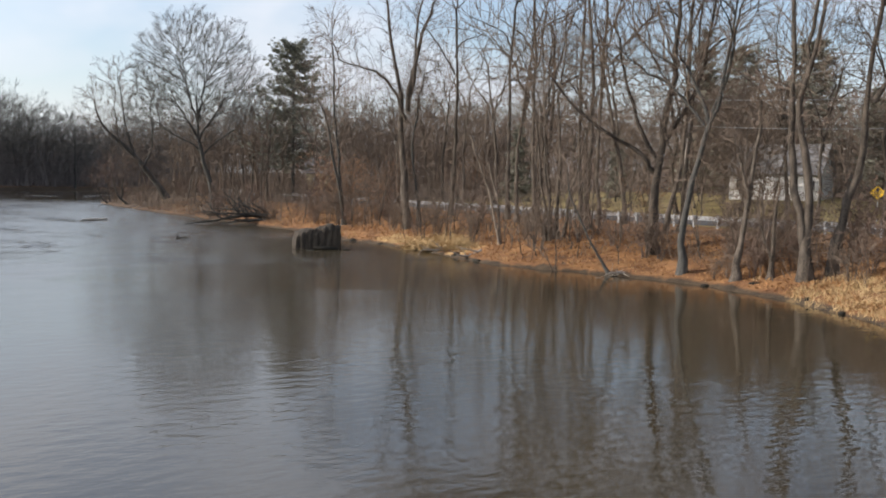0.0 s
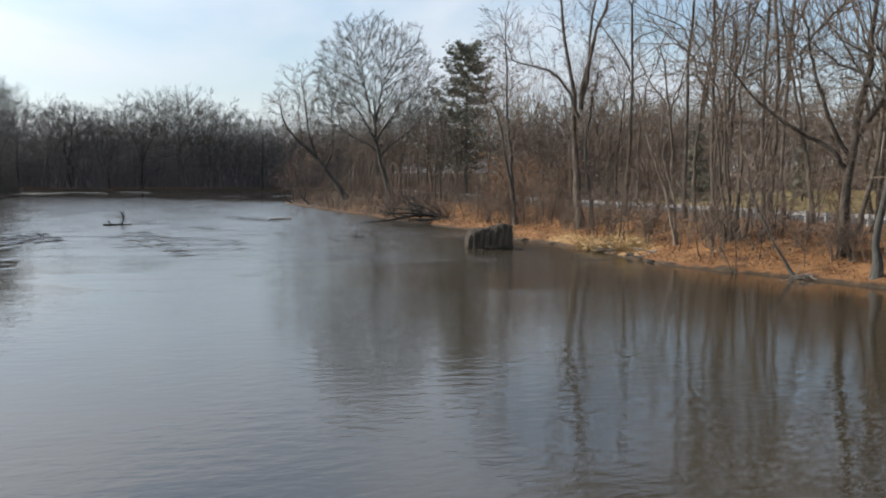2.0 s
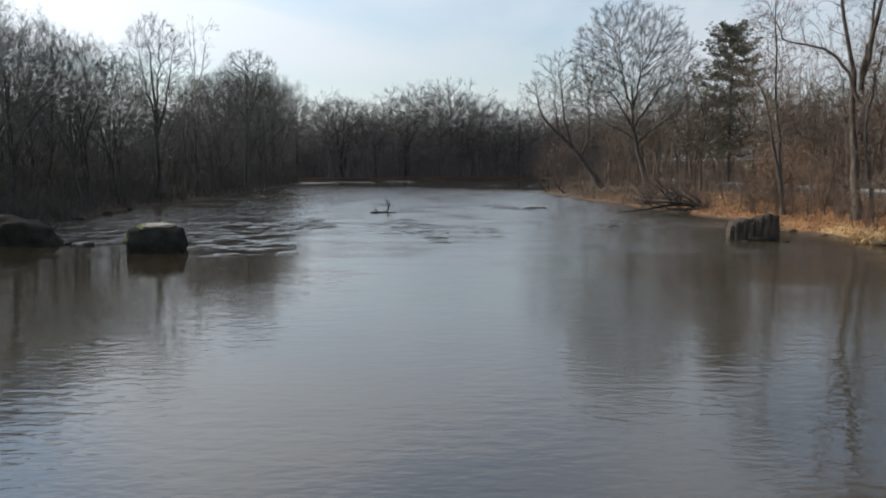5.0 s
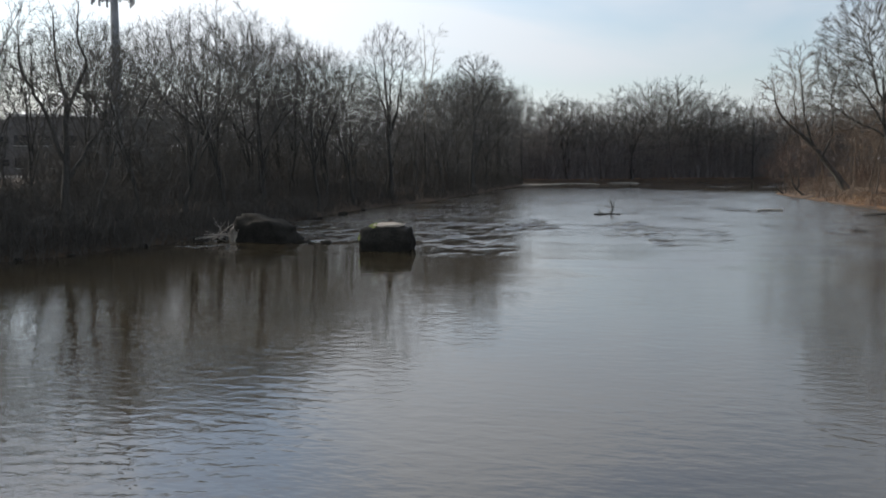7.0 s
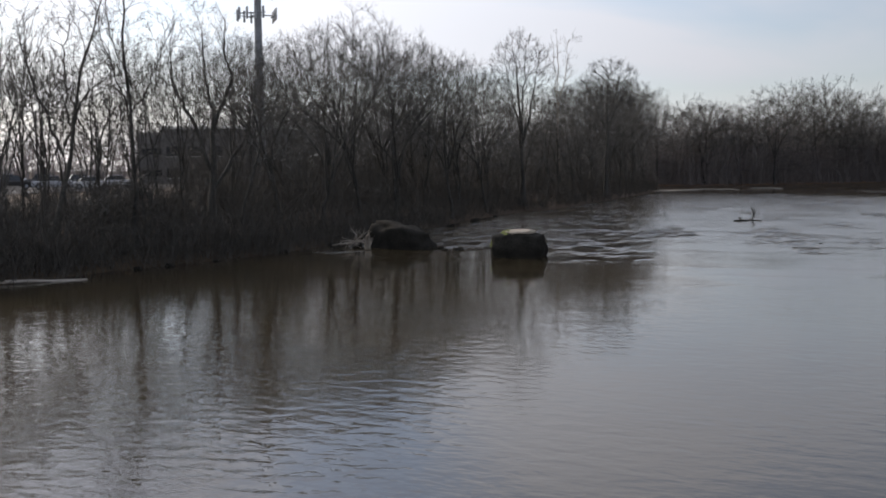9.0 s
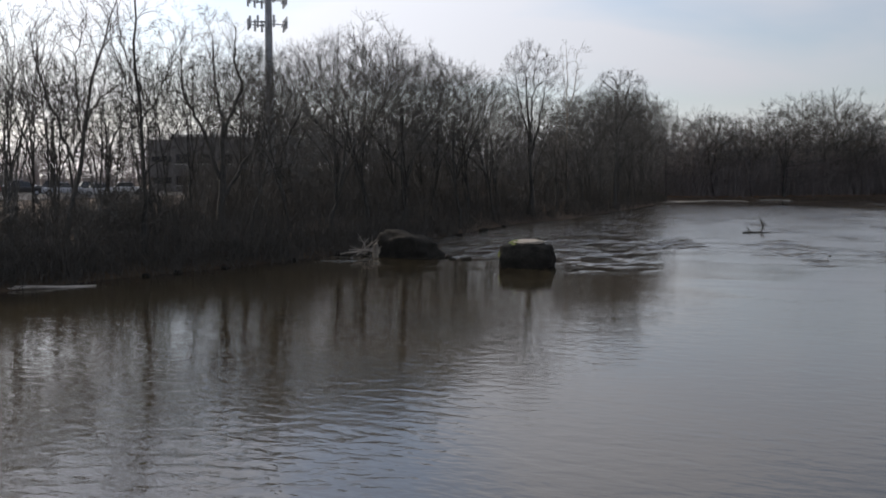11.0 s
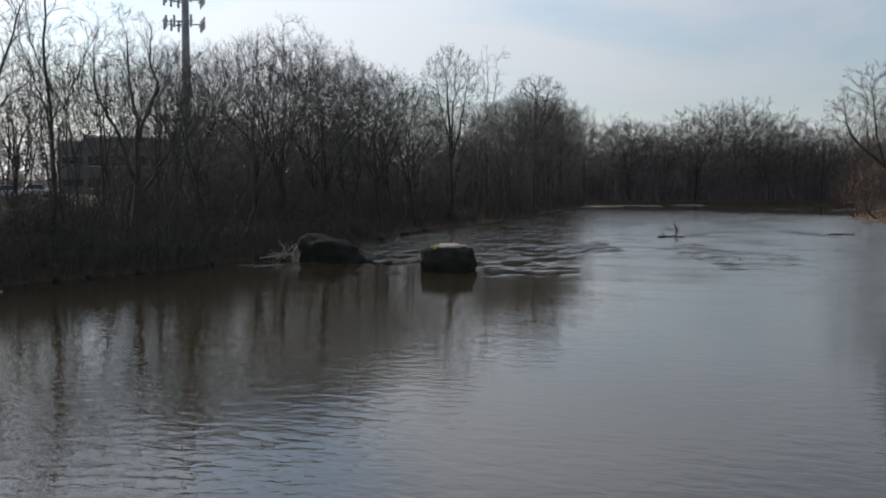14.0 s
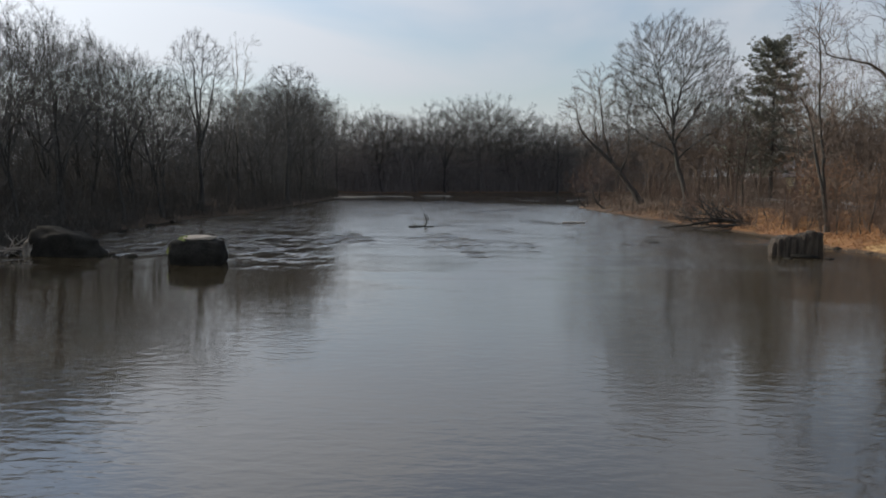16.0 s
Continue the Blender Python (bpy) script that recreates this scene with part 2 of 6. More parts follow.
def water_material():
    """Turbid brown river water; ripples in three sizes, stronger in the riffles."""
    m = bpy.data.materials.new("river_water")
    m.use_nodes = True
    n, l = m.node_tree.nodes, m.node_tree.links
    b = n["Principled BSDF"]
    b.inputs["Base Color"].default_value = (0.036, 0.028, 0.016, 1)
    b.inputs["IOR"].default_value = 1.52
    co = n.new("ShaderNodeTexCoord")

    def waves(scale, stretch, rot, detail=3):
        mp, t = n.new("ShaderNodeMapping"), n.new("ShaderNodeTexNoise")
        mp.inputs["Scale"].default_value, mp.inputs["Rotation"].default_value = stretch, (0, 0, radians(rot))
        t.inputs["Scale"].default_value, t.inputs["Detail"].default_value, t.inputs["Distortion"].default_value = scale, detail, 0.3
        l.new(co.outputs["Object"], mp.inputs["Vector"])
        l.new(mp.outputs["Vector"], t.inputs["Vector"])
        return t.outputs["Fac"]

    def mul(a, v, op="MULTIPLY"):
        x = n.new("ShaderNodeMath")
        x.operation = op
        l.new(a, x.inputs[0])
        if isinstance(v, float):
            x.inputs[1].default_value = v
        else:
            l.new(v, x.inputs[1])
        return x.outputs["Value"]
    def band(v, a0, a1, b0, b1):
        r = n.new("ShaderNodeMapRange")
        for key, val in (("From Min", a0), ("From Max", a1), ("To Min", b0), ("To Max", b1)):
            r.inputs[key].default_value = val
        l.new(v, r.inputs["Value"])
        return r.outputs["Result"]
    place = n.new("ShaderNodeSeparateXYZ")
    l.new(co.outputs["Object"], place.inputs["Vector"])
    X, Y = place.outputs["X"], place.outputs["Y"]
    patches = band(waves(0.06, (1.0, 0.55, 1), 20, 3), 0.40, 0.60, 0.35, 0.95)
    near = mul(band(Y, 11.0, 52.0, 1.0, 0.45), band(X, 6.0, 18.0, 1.0, 0.85))                                   # wind ripples die out upstream
    ripple = mul(mul(mul(waves(2.6, (0.55, 1.0, 1), 8, 2), patches), near), 0.55)
    # slicks and broken water over stones below the left pier and up the left shallows, and lone boils in mid-river
    off_left = mul(X, mul(Y, 0.11), "ADD")
    left_shallows = mul(mul(band(off_left, -5.0, 1.0, 1.0, 0.0), band(Y, 52.0, 60.0, 0.0, 1.0)), mul(band(Y, 120.0, 210.0, 1.0, 0.5), band(waves(0.13, (0.55, 0.75, 1), 8, 4), 0.42, 0.6, 0.0, 1.0)))
    boils = mul(band(Y, 66.0, 82.0, 0.0, 1.0), band(waves(0.16, (0.8, 0.3, 1), 12, 4), 0.55, 0.62, 0.0, 1.0))
    shoal = mul(mul(mul(mul(X, -4.5, "ADD"), 0.2), mul(mul(X, -4.5, "ADD"), 0.2)), mul(mul(mul(Y, -75.0, "ADD"), 0.09), mul(mul(Y, -75.0, "ADD"), 0.09)), "ADD")
    shoal = mul(band(shoal, 0.3, 1.3, 1.0, 0.0), band(waves(0.4, (1.0, 0.22, 1), 8, 3), 0.5, 0.6, 0.0, 1.0))    # a stony shoal below the snag
    slick = mul(mul(left_shallows, boils, "MAXIMUM"), shoal, "MAXIMUM")
    calm = band(mul(Y, mul(X, 0.9), "ADD"), 195.0, 240.0, 1.0, 0.1)         # still water under the distant shore
    rough = mul(mul(waves(0.7, (0.7, 0.4, 1), 8, 3), -0.5, "ADD"), slick)
    # upstream only the ripples' downstream faces are seen, which catch the higher sky
    open_reach = mul(mul(band(slick, 0.0, 0.7, 1.0, 0.0), band(Y, 45.0, 85.0, 0.0, 1.0)), calm)
    gusts = mul(mul(band(waves(0.09, (0.5, 1.0, 1), -20, 4), 0.47, 0.56, 0.0, 1.0), band(Y, 36.0, 50.0, 0.0, 1.0)), mul(band(Y, 80.0, 120.0, 1.0, 0.0), band(off_left, -3.0, 6.0, 0.0, 1.0)))
    lean = mul(mul(open_reach, mul(gusts, 0.8), "MAXIMUM"), band(waves(0.35, (0.35, 1.0, 1), 6, 4), 0.3, 0.7, 0.014, 0.078))
    swell = mul(mul(waves(0.35, (0.6, 1.0, 1), -15, 2), 0.45), near)
    fine = mul(mul(waves(5.0, (0.4, 1.0, 1), 12, 2), 0.1), near)
    height = mul(mul(mul(ripple, swell, "ADD"), fine, "ADD"), mul(rough, 40.0), "ADD")
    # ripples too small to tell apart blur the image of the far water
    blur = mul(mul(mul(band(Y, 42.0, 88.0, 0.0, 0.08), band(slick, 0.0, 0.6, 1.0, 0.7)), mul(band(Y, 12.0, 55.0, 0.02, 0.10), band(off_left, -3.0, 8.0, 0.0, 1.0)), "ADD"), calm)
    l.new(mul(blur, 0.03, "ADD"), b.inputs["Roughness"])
    bp = n.new("ShaderNodeBump")
    bp.inputs["Strength"].default_value, bp.inputs["Distance"].default_value = 1.0, 0.045
    l.new(height, bp.inputs["Height"])
    facet, face = n.new("ShaderNodeCombineXYZ"), n.new("ShaderNodeVectorMath")
    face.operation = "NORMALIZE"
    facet.inputs["Z"].default_value = 1.0
    l.new(mul(lean, -1.0), facet.inputs["Y"])
    l.new(mul(mul(waves(0.5, (0.6, 1.0, 1), 30, 2), -0.5, "ADD"), mul(lean, 0.9)), facet.inputs["X"])
    l.new(facet.outputs["Vector"], face.inputs[0])
    l.new(face.outputs["Vector"], bp.inputs["Normal"])
    l.new(bp.outputs["Normal"], b.inputs["Normal"])
    return m


# ---- the lie of the land: shores, and how the ground rises from them ----
RIGHT = np.array(((-3000, 33), (0, 33), (22, 33.8), (29, 36.8), (36, 38), (42, 36.5), (50, 33.4), (56, 33.5), (63, 34.8), (75, 33.6), (90, 34.5), (105, 33), (125, 31.5),
                  (147, 30.4), (178, 30.2), (186, 33), (196, 46), (215, 90), (250, 200), (300, 420)))
LEFT = np.array(((-3000, -38), (20, -37), (36, -35.6), (43, -34.4), (50, -32), (60, -30.2), (75, -29.8), (114, -29.5), (133, -26), (169, -24.5), (230, -22.5), (300, -22)))
FAR = np.array(((-60, 250), (-22, 255), (-5, 268), (14, 288), (28, 300), (90, 330), (300, 390), (900, 420)))
RISE_R = np.array(((0, 0), (0.5, .22), (1.5, .45), (4, .95), (8, 2.1), (10, 2.2), (20, 2.3), (30, 2.6), (50, 4.0), (100, 6), (200, 16), (330, 25), (900, 36), (3000, 40)))
RISE_L = np.array(((0, 0), (.5, .25), (2, .8), (6, 1.7), (14, 2.6), (30, 3.4), (60, 4.3), (120, 4.8), (500, 5.2), (3000, 10)))
RISE_F = np.array(((0, 0), (1, .4), (6, 1.1), (30, 1.8), (200, 4), (600, 5.4), (3000, 20)))


def shore(x, y):
    """How far a place lies out in the water from the left, right and far shore."""
    return x - np.interp(y, *LEFT.T), np.interp(y, *RIGHT.T) - x, np.interp(x, *FAR.T) - y


def ground_z(x, y):
    x, y = np.asarray(x, float), np.asarray(y, float)
    a, b, c = shore(x, y)
    s = np.minimum(np.minimum(a, b), c)
    land = np.where(b <= s, np.interp(-b, *RISE_R.T), np.where(a <= s, np.interp(-a, *RISE_L.T), np.interp(-c, *RISE_F.T)))
    return np.where(s >= 0, -np.minimum(1.2, 0.3 * s), land)


def gz(x, y):
    return float(ground_z(x, y))


# ---- building helpers ----
def mesh_of(name, verts, faces, mat, smooth=False):
    me = bpy.data.meshes.new(name)
    me.from_pydata(verts, [], faces)
    if mat:
        me.materials.append(mat)
    if smooth:
        me.polygons.foreach_set("use_smooth", [True] * len(me.polygons))
    me.update()
    return me


def part(name, data, mat, parent, label="", m=None):
    """Links a bmesh or mesh as ONE mesh object under a thing or a part."""
    if isinstance(data, bmesh.types.BMesh):
        me = bpy.data.meshes.new(name)
        data.to_mesh(me)
        data.free()
        data = me
    if mat and not data.materials:
        data.materials.append(mat)
    ob = new(name, data)
    ob.parent = parent
    if m is not None:
        ob.matrix_basis = m
    return tagged(ob, label)


def thing(name, m, label, category, group="", kind=""):
    ob = new(name)
    ob.empty_display_size = 0.3
    ob.matrix_basis = m
    return tagged(ob, label, category, group, kind)


def box(sx, sy, sz, at=(0, 0, 0), bevel=0.0, bm=None, rot=None):
    bm = bm or bmesh.new()
    mt = Matrix.Translation(at) @ (rot or Matrix()) @ Matrix.Diagonal((sx, sy, sz, 1))
    made = bmesh.ops.create_cube(bm, size=1, matrix=mt)["verts"]
    if bevel:
        bmesh.ops.bevel(bm, geom=list({e for v in made for e in v.link_edges}), offset=bevel, segments=1, affect="EDGES")
    return bm


def rod(r0, r1, h, at=(0, 0, 0), sides=10, bm=None, rot=None):
    bm = bm or bmesh.new()
    bmesh.ops.create_cone(bm, cap_ends=True, segments=sides, radius1=r0, radius2=r1, depth=h, matrix=Matrix.Translation(at) @ (rot or Matrix()) @ Matrix.Translation((0, 0, h / 2)))
    return bm


def tubes(groups):
    """Verts and faces of many tapered tubes. groups: (points B x n x 3, radii B x n, sides)."""
    vs, fs, base = [], [], 0
    for P, Rd, s in groups:
        B, n = Rd.shape
        d = P[:, -1] - P[:, 0]
        d /= np.linalg.norm(d, axis=1, keepdims=True) + 1e-9
        ref = np.where(np.abs(d[:, 2:3]) > 0.8, np.array([[1.0, 0, 0]]), np.array([[0, 0, 1.0]]))
        u = np.cross(d, ref)
        u /= np.linalg.norm(u, axis=1, keepdims=True) + 1e-9
        w = np.cross(d, u)
        if s == 2:
            spin = np.random.default_rng(B).uniform(0, 3.14, (B, 1))
            u, w = u * np.cos(spin) + w * np.sin(spin), w
        a = np.arange(s) * 2 * np.pi / s
        ring = u[:, None, None] * np.cos(a)[None, None, :, None] + w[:, None, None] * np.sin(a)[None, None, :, None]
        vs.append((P[:, :, None] + ring * Rd[:, :, None, None]).reshape(-1, 3))
        i = base + (np.arange(B)[:, None, None] * n + np.arange(n - 1)[None, :, None]) * s
        j = np.arange(s if s > 2 else 1)[None, None, :]        # the finest twigs are single strips
        k = (j + 1) % s
        fs.append(np.stack([i + j, i + k, i + s + k, i + s + j], -1).reshape(-1, 4))
        base += B * n * s
    return np.concatenate(vs), np.concatenate(fs)


def unit(v):
    return v / (np.linalg.norm(v, axis=-1, keepdims=True) + 1e-9)


def smooth_line(points, n):
    """A smooth line of n points through a few."""
    p = np.array(points, float)
    q = np.vstack([2 * p[0] - p[1], p, 2 * p[-1] - p[-2]])
    t = np.linspace(0, len(p) - 1 - 1e-6, n)
    i = t.astype(int)
    f = (t - i)[:, None]
    a, b, c, d = q[i], q[i + 1], q[i + 2], q[i + 3]
    return 0.5 * (2 * b + (c - a) * f + (2 * a - 5 * b + 4 * c - d) * f ** 2 + (3 * b - a - 3 * c + d) * f ** 3)


def grow(P, Rd, spec, rng, rmin):
    """Branches on branches: n a parent, where they start, angle, length, wobble, rise, joints, thickness."""
    n, t0, angle, ratio, wob, rise, seg, thick = spec
    B, m = Rd.shape
    t = t0 + (1 - t0) * (np.arange(n)[None] + rng.uniform(0, 1, (B, n))) / n
    t = np.minimum(t, 0.995) * (m - 1)
    i = t.astype(int)
    f = (t - i)[..., None]
    row = np.arange(B)[:, None]
    p = P[row, i] * (1 - f) + P[row, i + 1] * f
    r = Rd[row, i] * (1 - f[..., 0]) + Rd[row, i + 1] * f[..., 0]
    d = unit(P[row, i + 1] - P[row, i])
    length = np.linalg.norm(np.diff(P, axis=1), axis=2).sum(1)[:, None] * ratio * (1.1 - 0.45 * (t / (m - 1) - t0) / (1 - t0 + 1e-6)) * rng.uniform(0.7, 1.2, (B, n))
    side = unit(rng.normal(size=(B, n, 3)))
    side = unit(side - d * (side * d).sum(-1, keepdims=True))
    a = np.radians(angle) * rng.uniform(0.7, 1.3, (B, n, 1))
    d = d * np.cos(a) + side * np.sin(a)
    p, d, r, length = p.reshape(-1, 3), d.reshape(-1, 3), np.maximum(r.reshape(-1) * thick, rmin), length.reshape(-1)
    pts = [p]
    for _ in range(seg):
        d = unit(d + rng.normal(size=d.shape) * wob + np.array([0, 0, rise]))
        p = p + d * (length / seg)[:, None]
        pts.append(p)
    return np.stack(pts, 1), np.maximum(r[:, None] * np.linspace(1, 0.35, seg + 1)[None], rmin * 0.7)


BUSHY = ((4, .12, 40, .55, .16, .06, 2, .6), (4, .1, 44, .6, .2, .03, 1, .7), (3, .1, 44, .65, .2, .01, 1, .8))


def crown_points(lines, bodies, halo, low, rng, count):
    """Places that the shoots of a crown reach for: inside its rounded bodies, or round its own limbs."""
    if bodies:
        B = np.array([b[:6] for b in bodies], float)
        vol = B[:, 3] * B[:, 4] * B[:, 5]
        k = rng.choice(len(B), count, p=vol / vol.sum())
        p = B[k, :3] + unit(rng.normal(size=(count, 3))) * rng.uniform(.02, 1, (count, 1)) ** .36 * B[k, 3:]
    if halo:
        pool = lines.reshape(-1, 3)
        pool = pool[pool[:, 2] > low]
        h = pool[rng.integers(len(pool), size=count)] + unit(rng.normal(size=(count, 3))) * rng.uniform(0, 1, (count, 1)) ** .45 * halo + [0, 0, halo * .22]
        p = np.concatenate([p, h]) if bodies else h
    return p[p[:, 2] > low]


def colonise(start, parent, aims, step, rng, heart, rise=.12, crook=.27, rounds=70):
    """Shoots that grow step by step towards the nearest open places of the crown."""
    P, par, kids = [tuple(p) for p in start], list(parent), [0] * len(start)
    pts = np.array(start)
    d = np.full(len(aims), 1e9)
    near = np.zeros(len(aims), int)
    fresh, base = pts, 0
    for turn in range(rounds):
        q = np.sqrt(np.maximum(0, (aims ** 2).sum(1)[:, None] + (fresh ** 2).sum(1)[None] - 2 * aims @ fresh.T))
        j = q.argmin(1)
        m = q[np.arange(len(aims)), j]
        near = np.where(m < d, j + base, near)
        d = np.minimum(m, d)
        keep = d > step * (1.45 + .12 * max(0, turn - 16))
        aims, d, near = aims[keep], d[keep], near[keep]
        if len(aims) < 6:
            break
        pts = np.array(P)
        pull = np.zeros_like(pts)
        np.add.at(pull, near, unit(aims - pts[near]))
        grow_at = np.unique(near)
        grow_at = grow_at[np.array(kids)[grow_at] < 3]
        if not len(grow_at):
            break
        back = pts[grow_at] - pts[np.array(par)[grow_at]]
        out = unit(pts[grow_at] - heart)
        way = unit(unit(pull[grow_at]) + unit(back) * .75 + out * .5 + rng.normal(size=(len(grow_at), 3)) * crook + [0, 0, rise])
        fresh = pts[grow_at] + way * step
        base = len(P)
        for i, p in zip(grow_at.tolist(), fresh.tolist()):
            kids[i] += 1
            P.append(tuple(p))
            par.append(i)
            kids.append(0)
    return np.array(P), np.array(par)


def chain_mesh(chains, P, R, sides):
    """One tapered tube for each run of nodes."""
    if not chains:
        return np.zeros((0, 3)), np.zeros((0, 4), int)
    idx = np.concatenate(chains)
    cid = np.repeat(np.arange(len(chains)), [len(c) for c in chains])
    q, r = P[idx], R[idx].copy()
    first = np.r_[True, cid[1:] != cid[:-1]]
    last = np.r_[first[1:], True]
    r[first] = np.minimum(r[first], r[np.minimum(np.flatnonzero(first) + 1, len(r) - 1)] * 1.25)
    a = np.where(first, np.arange(len(q)), np.arange(len(q)) - 1)
    b = np.where(last, np.arange(len(q)), np.arange(len(q)) + 1)
    d = unit(q[b] - q[a])
    u = unit(np.cross(d, np.where(np.abs(d[:, 2:3]) > .9, [[1.0, 0, 0]], [[0, 0, 1.0]])))
    w = np.cross(d, u)
    t = np.arange(sides) * 2 * np.pi / sides
    v = q[:, None] + (u[:, None] * np.cos(t)[None, :, None] + w[:, None] * np.sin(t)[None, :, None]) * r[:, None, None]
    i = np.flatnonzero(~last)[:, None] * sides
    j = np.arange(sides if sides > 2 else 1)[None]
    k = (j + 1) % sides
    return v.reshape(-1, 3), np.stack([i + j, i + k, i + sides + k, i + sides + j], -1).reshape(-1, 4)


def joined(pieces):
    vs, fs, base = [], [], 0
    for v, f in pieces:
        if len(v):
            vs.append(v)
            fs.append(f + base)
            base += len(v)
    return np.concatenate(vs), np.concatenate(fs)


def tree_meshes(stems, spec, seed, rmin=0.012, sides=8, n=16):
    """Trunk with its limbs, and crown. stems: (a few points, radius at the foot, at the tip)."""
    rng = np.random.default_rng(seed)
    lines = np.stack([smooth_line(s[0], n) for s in stems])
    top = lines[..., 2].max()
    lines[:, 1:] += np.cumsum(rng.normal(size=(len(stems), n - 1, 3)) * 0.0052 * top * [1, 1, .3], axis=1)
    f = np.linspace(0, 1, n)
    Rd = np.stack([s[1] + (s[2] - s[1]) * f ** 0.8 + (s[1] * 0.6 * np.exp(-f * 16) if s[0][0][2] <= 0.1 else 0) for s in stems])
    Rd *= rng.uniform(.86, 1.14, Rd.shape)
    P, par, given = [], [], []
    for k in range(len(stems)):
        foot = len(P) if k == 0 or stems[k][0][0][2] <= .1 else int(np.argmin(((np.array(P) - lines[k, 0]) ** 2).sum(1)))
        for i in range(n):
            par.append(foot if i == 0 else len(P) - 1)
            P.append(lines[k, i])
            given.append(Rd[k, i])
    bodies, low, step = spec.get("bodies", ()), spec.get("low", .25) * top, spec.get("step", .5)
    aims = crown_points(lines, bodies, spec.get("halo", (0,))[0], low, rng, spec.get("aims", 900))
    own = len(P)
    heart = np.median(aims, 0) * [1, 1, 0] + [0, 0, np.quantile(aims[:, 2], .12)]
    P, par = colonise(P, par, aims, step, rng, heart, spec.get("rise", .12), spec.get("crook", .27))
    leaves = np.ones(len(P))
    for i in range(len(P) - 1, -1, -1):
        if par[i] != i:
            leaves[par[i]] += leaves[i]
    R = rmin * leaves ** .42
    R[:own] = np.maximum(given, rmin)
    for i in range(own, len(P)):
        R[i] = min(R[i], R[par[i]] * .82) if par[i] < own else min(R[i], R[par[i]] * .97)
    R = np.maximum(R, rmin)
    # runs: each node goes on into its strongest shoot
    heir = np.full(len(P), -1)
    for i in range(len(P) - 1, own - 1, -1):
        p = par[i]
        if p >= own and (heir[p] < 0 or leaves[i] > leaves[heir[p]]):
            heir[p] = i
    Q = P.copy()
    i = np.flatnonzero(heir >= 0)
    i = i[i >= own]
    Q[i] = P[i] * .66 + (P[par[i]] + P[heir[i]]) * .17
    runs = {6: [], 4: [], 3: [], 2: []}
    for i in range(own, len(P)):
        if heir[par[i]] != i:
            c = [par[i], i]
            while heir[c[-1]] >= 0:
                c.append(heir[c[-1]])
            r = R[c[1]]
            runs[6 if r > .1 else 4 if r > .045 else 3 if r > .022 else 2].append(c)
    trunk = [tubes([(lines, Rd, sides)])] + [chain_mesh(runs[s], Q, R, s) for s in (6, 4)]
    crown = [chain_mesh(runs[s], Q, R, s) for s in (3, 2)]
    # twigs
    thin = np.flatnonzero((leaves <= spec.get("fine", 8)) & (np.arange(len(P)) >= own))
    thin = np.repeat(thin, spec.get("twigs", 2))
    d = unit(Q[thin] - Q[par[thin]])
    g = len(thin)
    L = spec.get("twig", .9) * rng.uniform(.45, 1.1, (g, 1))
    e = unit(d + unit(Q[thin] - heart) * .5 + rng.normal(size=(g, 3)) * spec.get("stray", .48) + [0, 0, .1])
    mid = Q[thin] + e * L * .5
    tip = mid + unit(e + rng.normal(size=(g, 3)) * .14 + [0, 0, .05]) * L * .5
    rr = np.ones((g, 3)) * [1.1, .9, .6] * rmin * spec.get("thick", .85)
    twigs = [(np.stack([Q[thin], mid, tip], 1), rr, 2)]
    for _ in range(spec.get("sprays", 1)):
        side = mid + unit(e + rng.normal(size=(g, 3)) * .5) * L * .6
        twigs.append((np.stack([mid, side], 1), rr[:, 1:], 2))
    crown.append(tubes(twigs))
    if spec.get("shaggy"):                      # ivy and water shoots on the lower trunk
        p, q = grow(lines, Rd * .1, (spec["shaggy"], 0, 55, .05, .25, .12, 1, .5), rng, rmin * .7)
        p2, q2 = grow(p, q, (3, .1, 40, .8, .3, .1, 1, .6), rng, rmin * .6)
        crown.append(tubes([(p, np.minimum(q, .014), 2), (p2, np.minimum(q2, .01), 2)]))
    return joined(trunk), joined(crown)


def tree(name, stems, spec, seed, at, turn, label, category="tree", group="", bark=None, twig=None, rmin=0.012, scale=1.0, sides=8):
    (tv, tf), (cv, cf) = tree_meshes(stems, spec, seed, rmin, sides)
    ob = thing(name, pose(at[0], at[1], gz(*at) - 0.12, 0, 0, turn), label, category, group)
    part("trunk", mesh_of("trunk", tv * scale, tf, bark or BARK, True), None, ob)
    part("crown", mesh_of("crown", cv * scale, cf, twig or TWIG, True), None, ob)
    return ob


def plain_stems(rng, height, r, forks=1, lean=0.05, fork_at=0.3, spread=0.16):
    """A trunk that runs up and divides into rising boughs."""
    lx, ly = rng.normal(0, lean, 2) * height
    top = np.array([lx, ly, height])
    k = fork_at
    stems = [([(0, 0, 0), tuple(top * k * 0.5 + rng.normal(0, .1, 3) * [1, 1, 0]), tuple(top * k), tuple(top * .62 + rng.normal(0, height * .02, 3))], r, r * 0.35)]
    a = rng.uniform(0, 6.28)
    for i in range(forks):
        a += 6.283 / forks * rng.uniform(.7, 1.3)
        out = np.array([math.cos(a), math.sin(a), 0]) * height * spread * rng.uniform(.7, 1.3)
        s = top * k * rng.uniform(.6, 1.7)
        e = top * rng.uniform(.55, .7) + out
        stems.append(([tuple(s), tuple(s + (e - s) * 0.5 - out * rng.uniform(-.05, .3)), tuple(e)], r * 0.5, r * 0.2))
    return stems


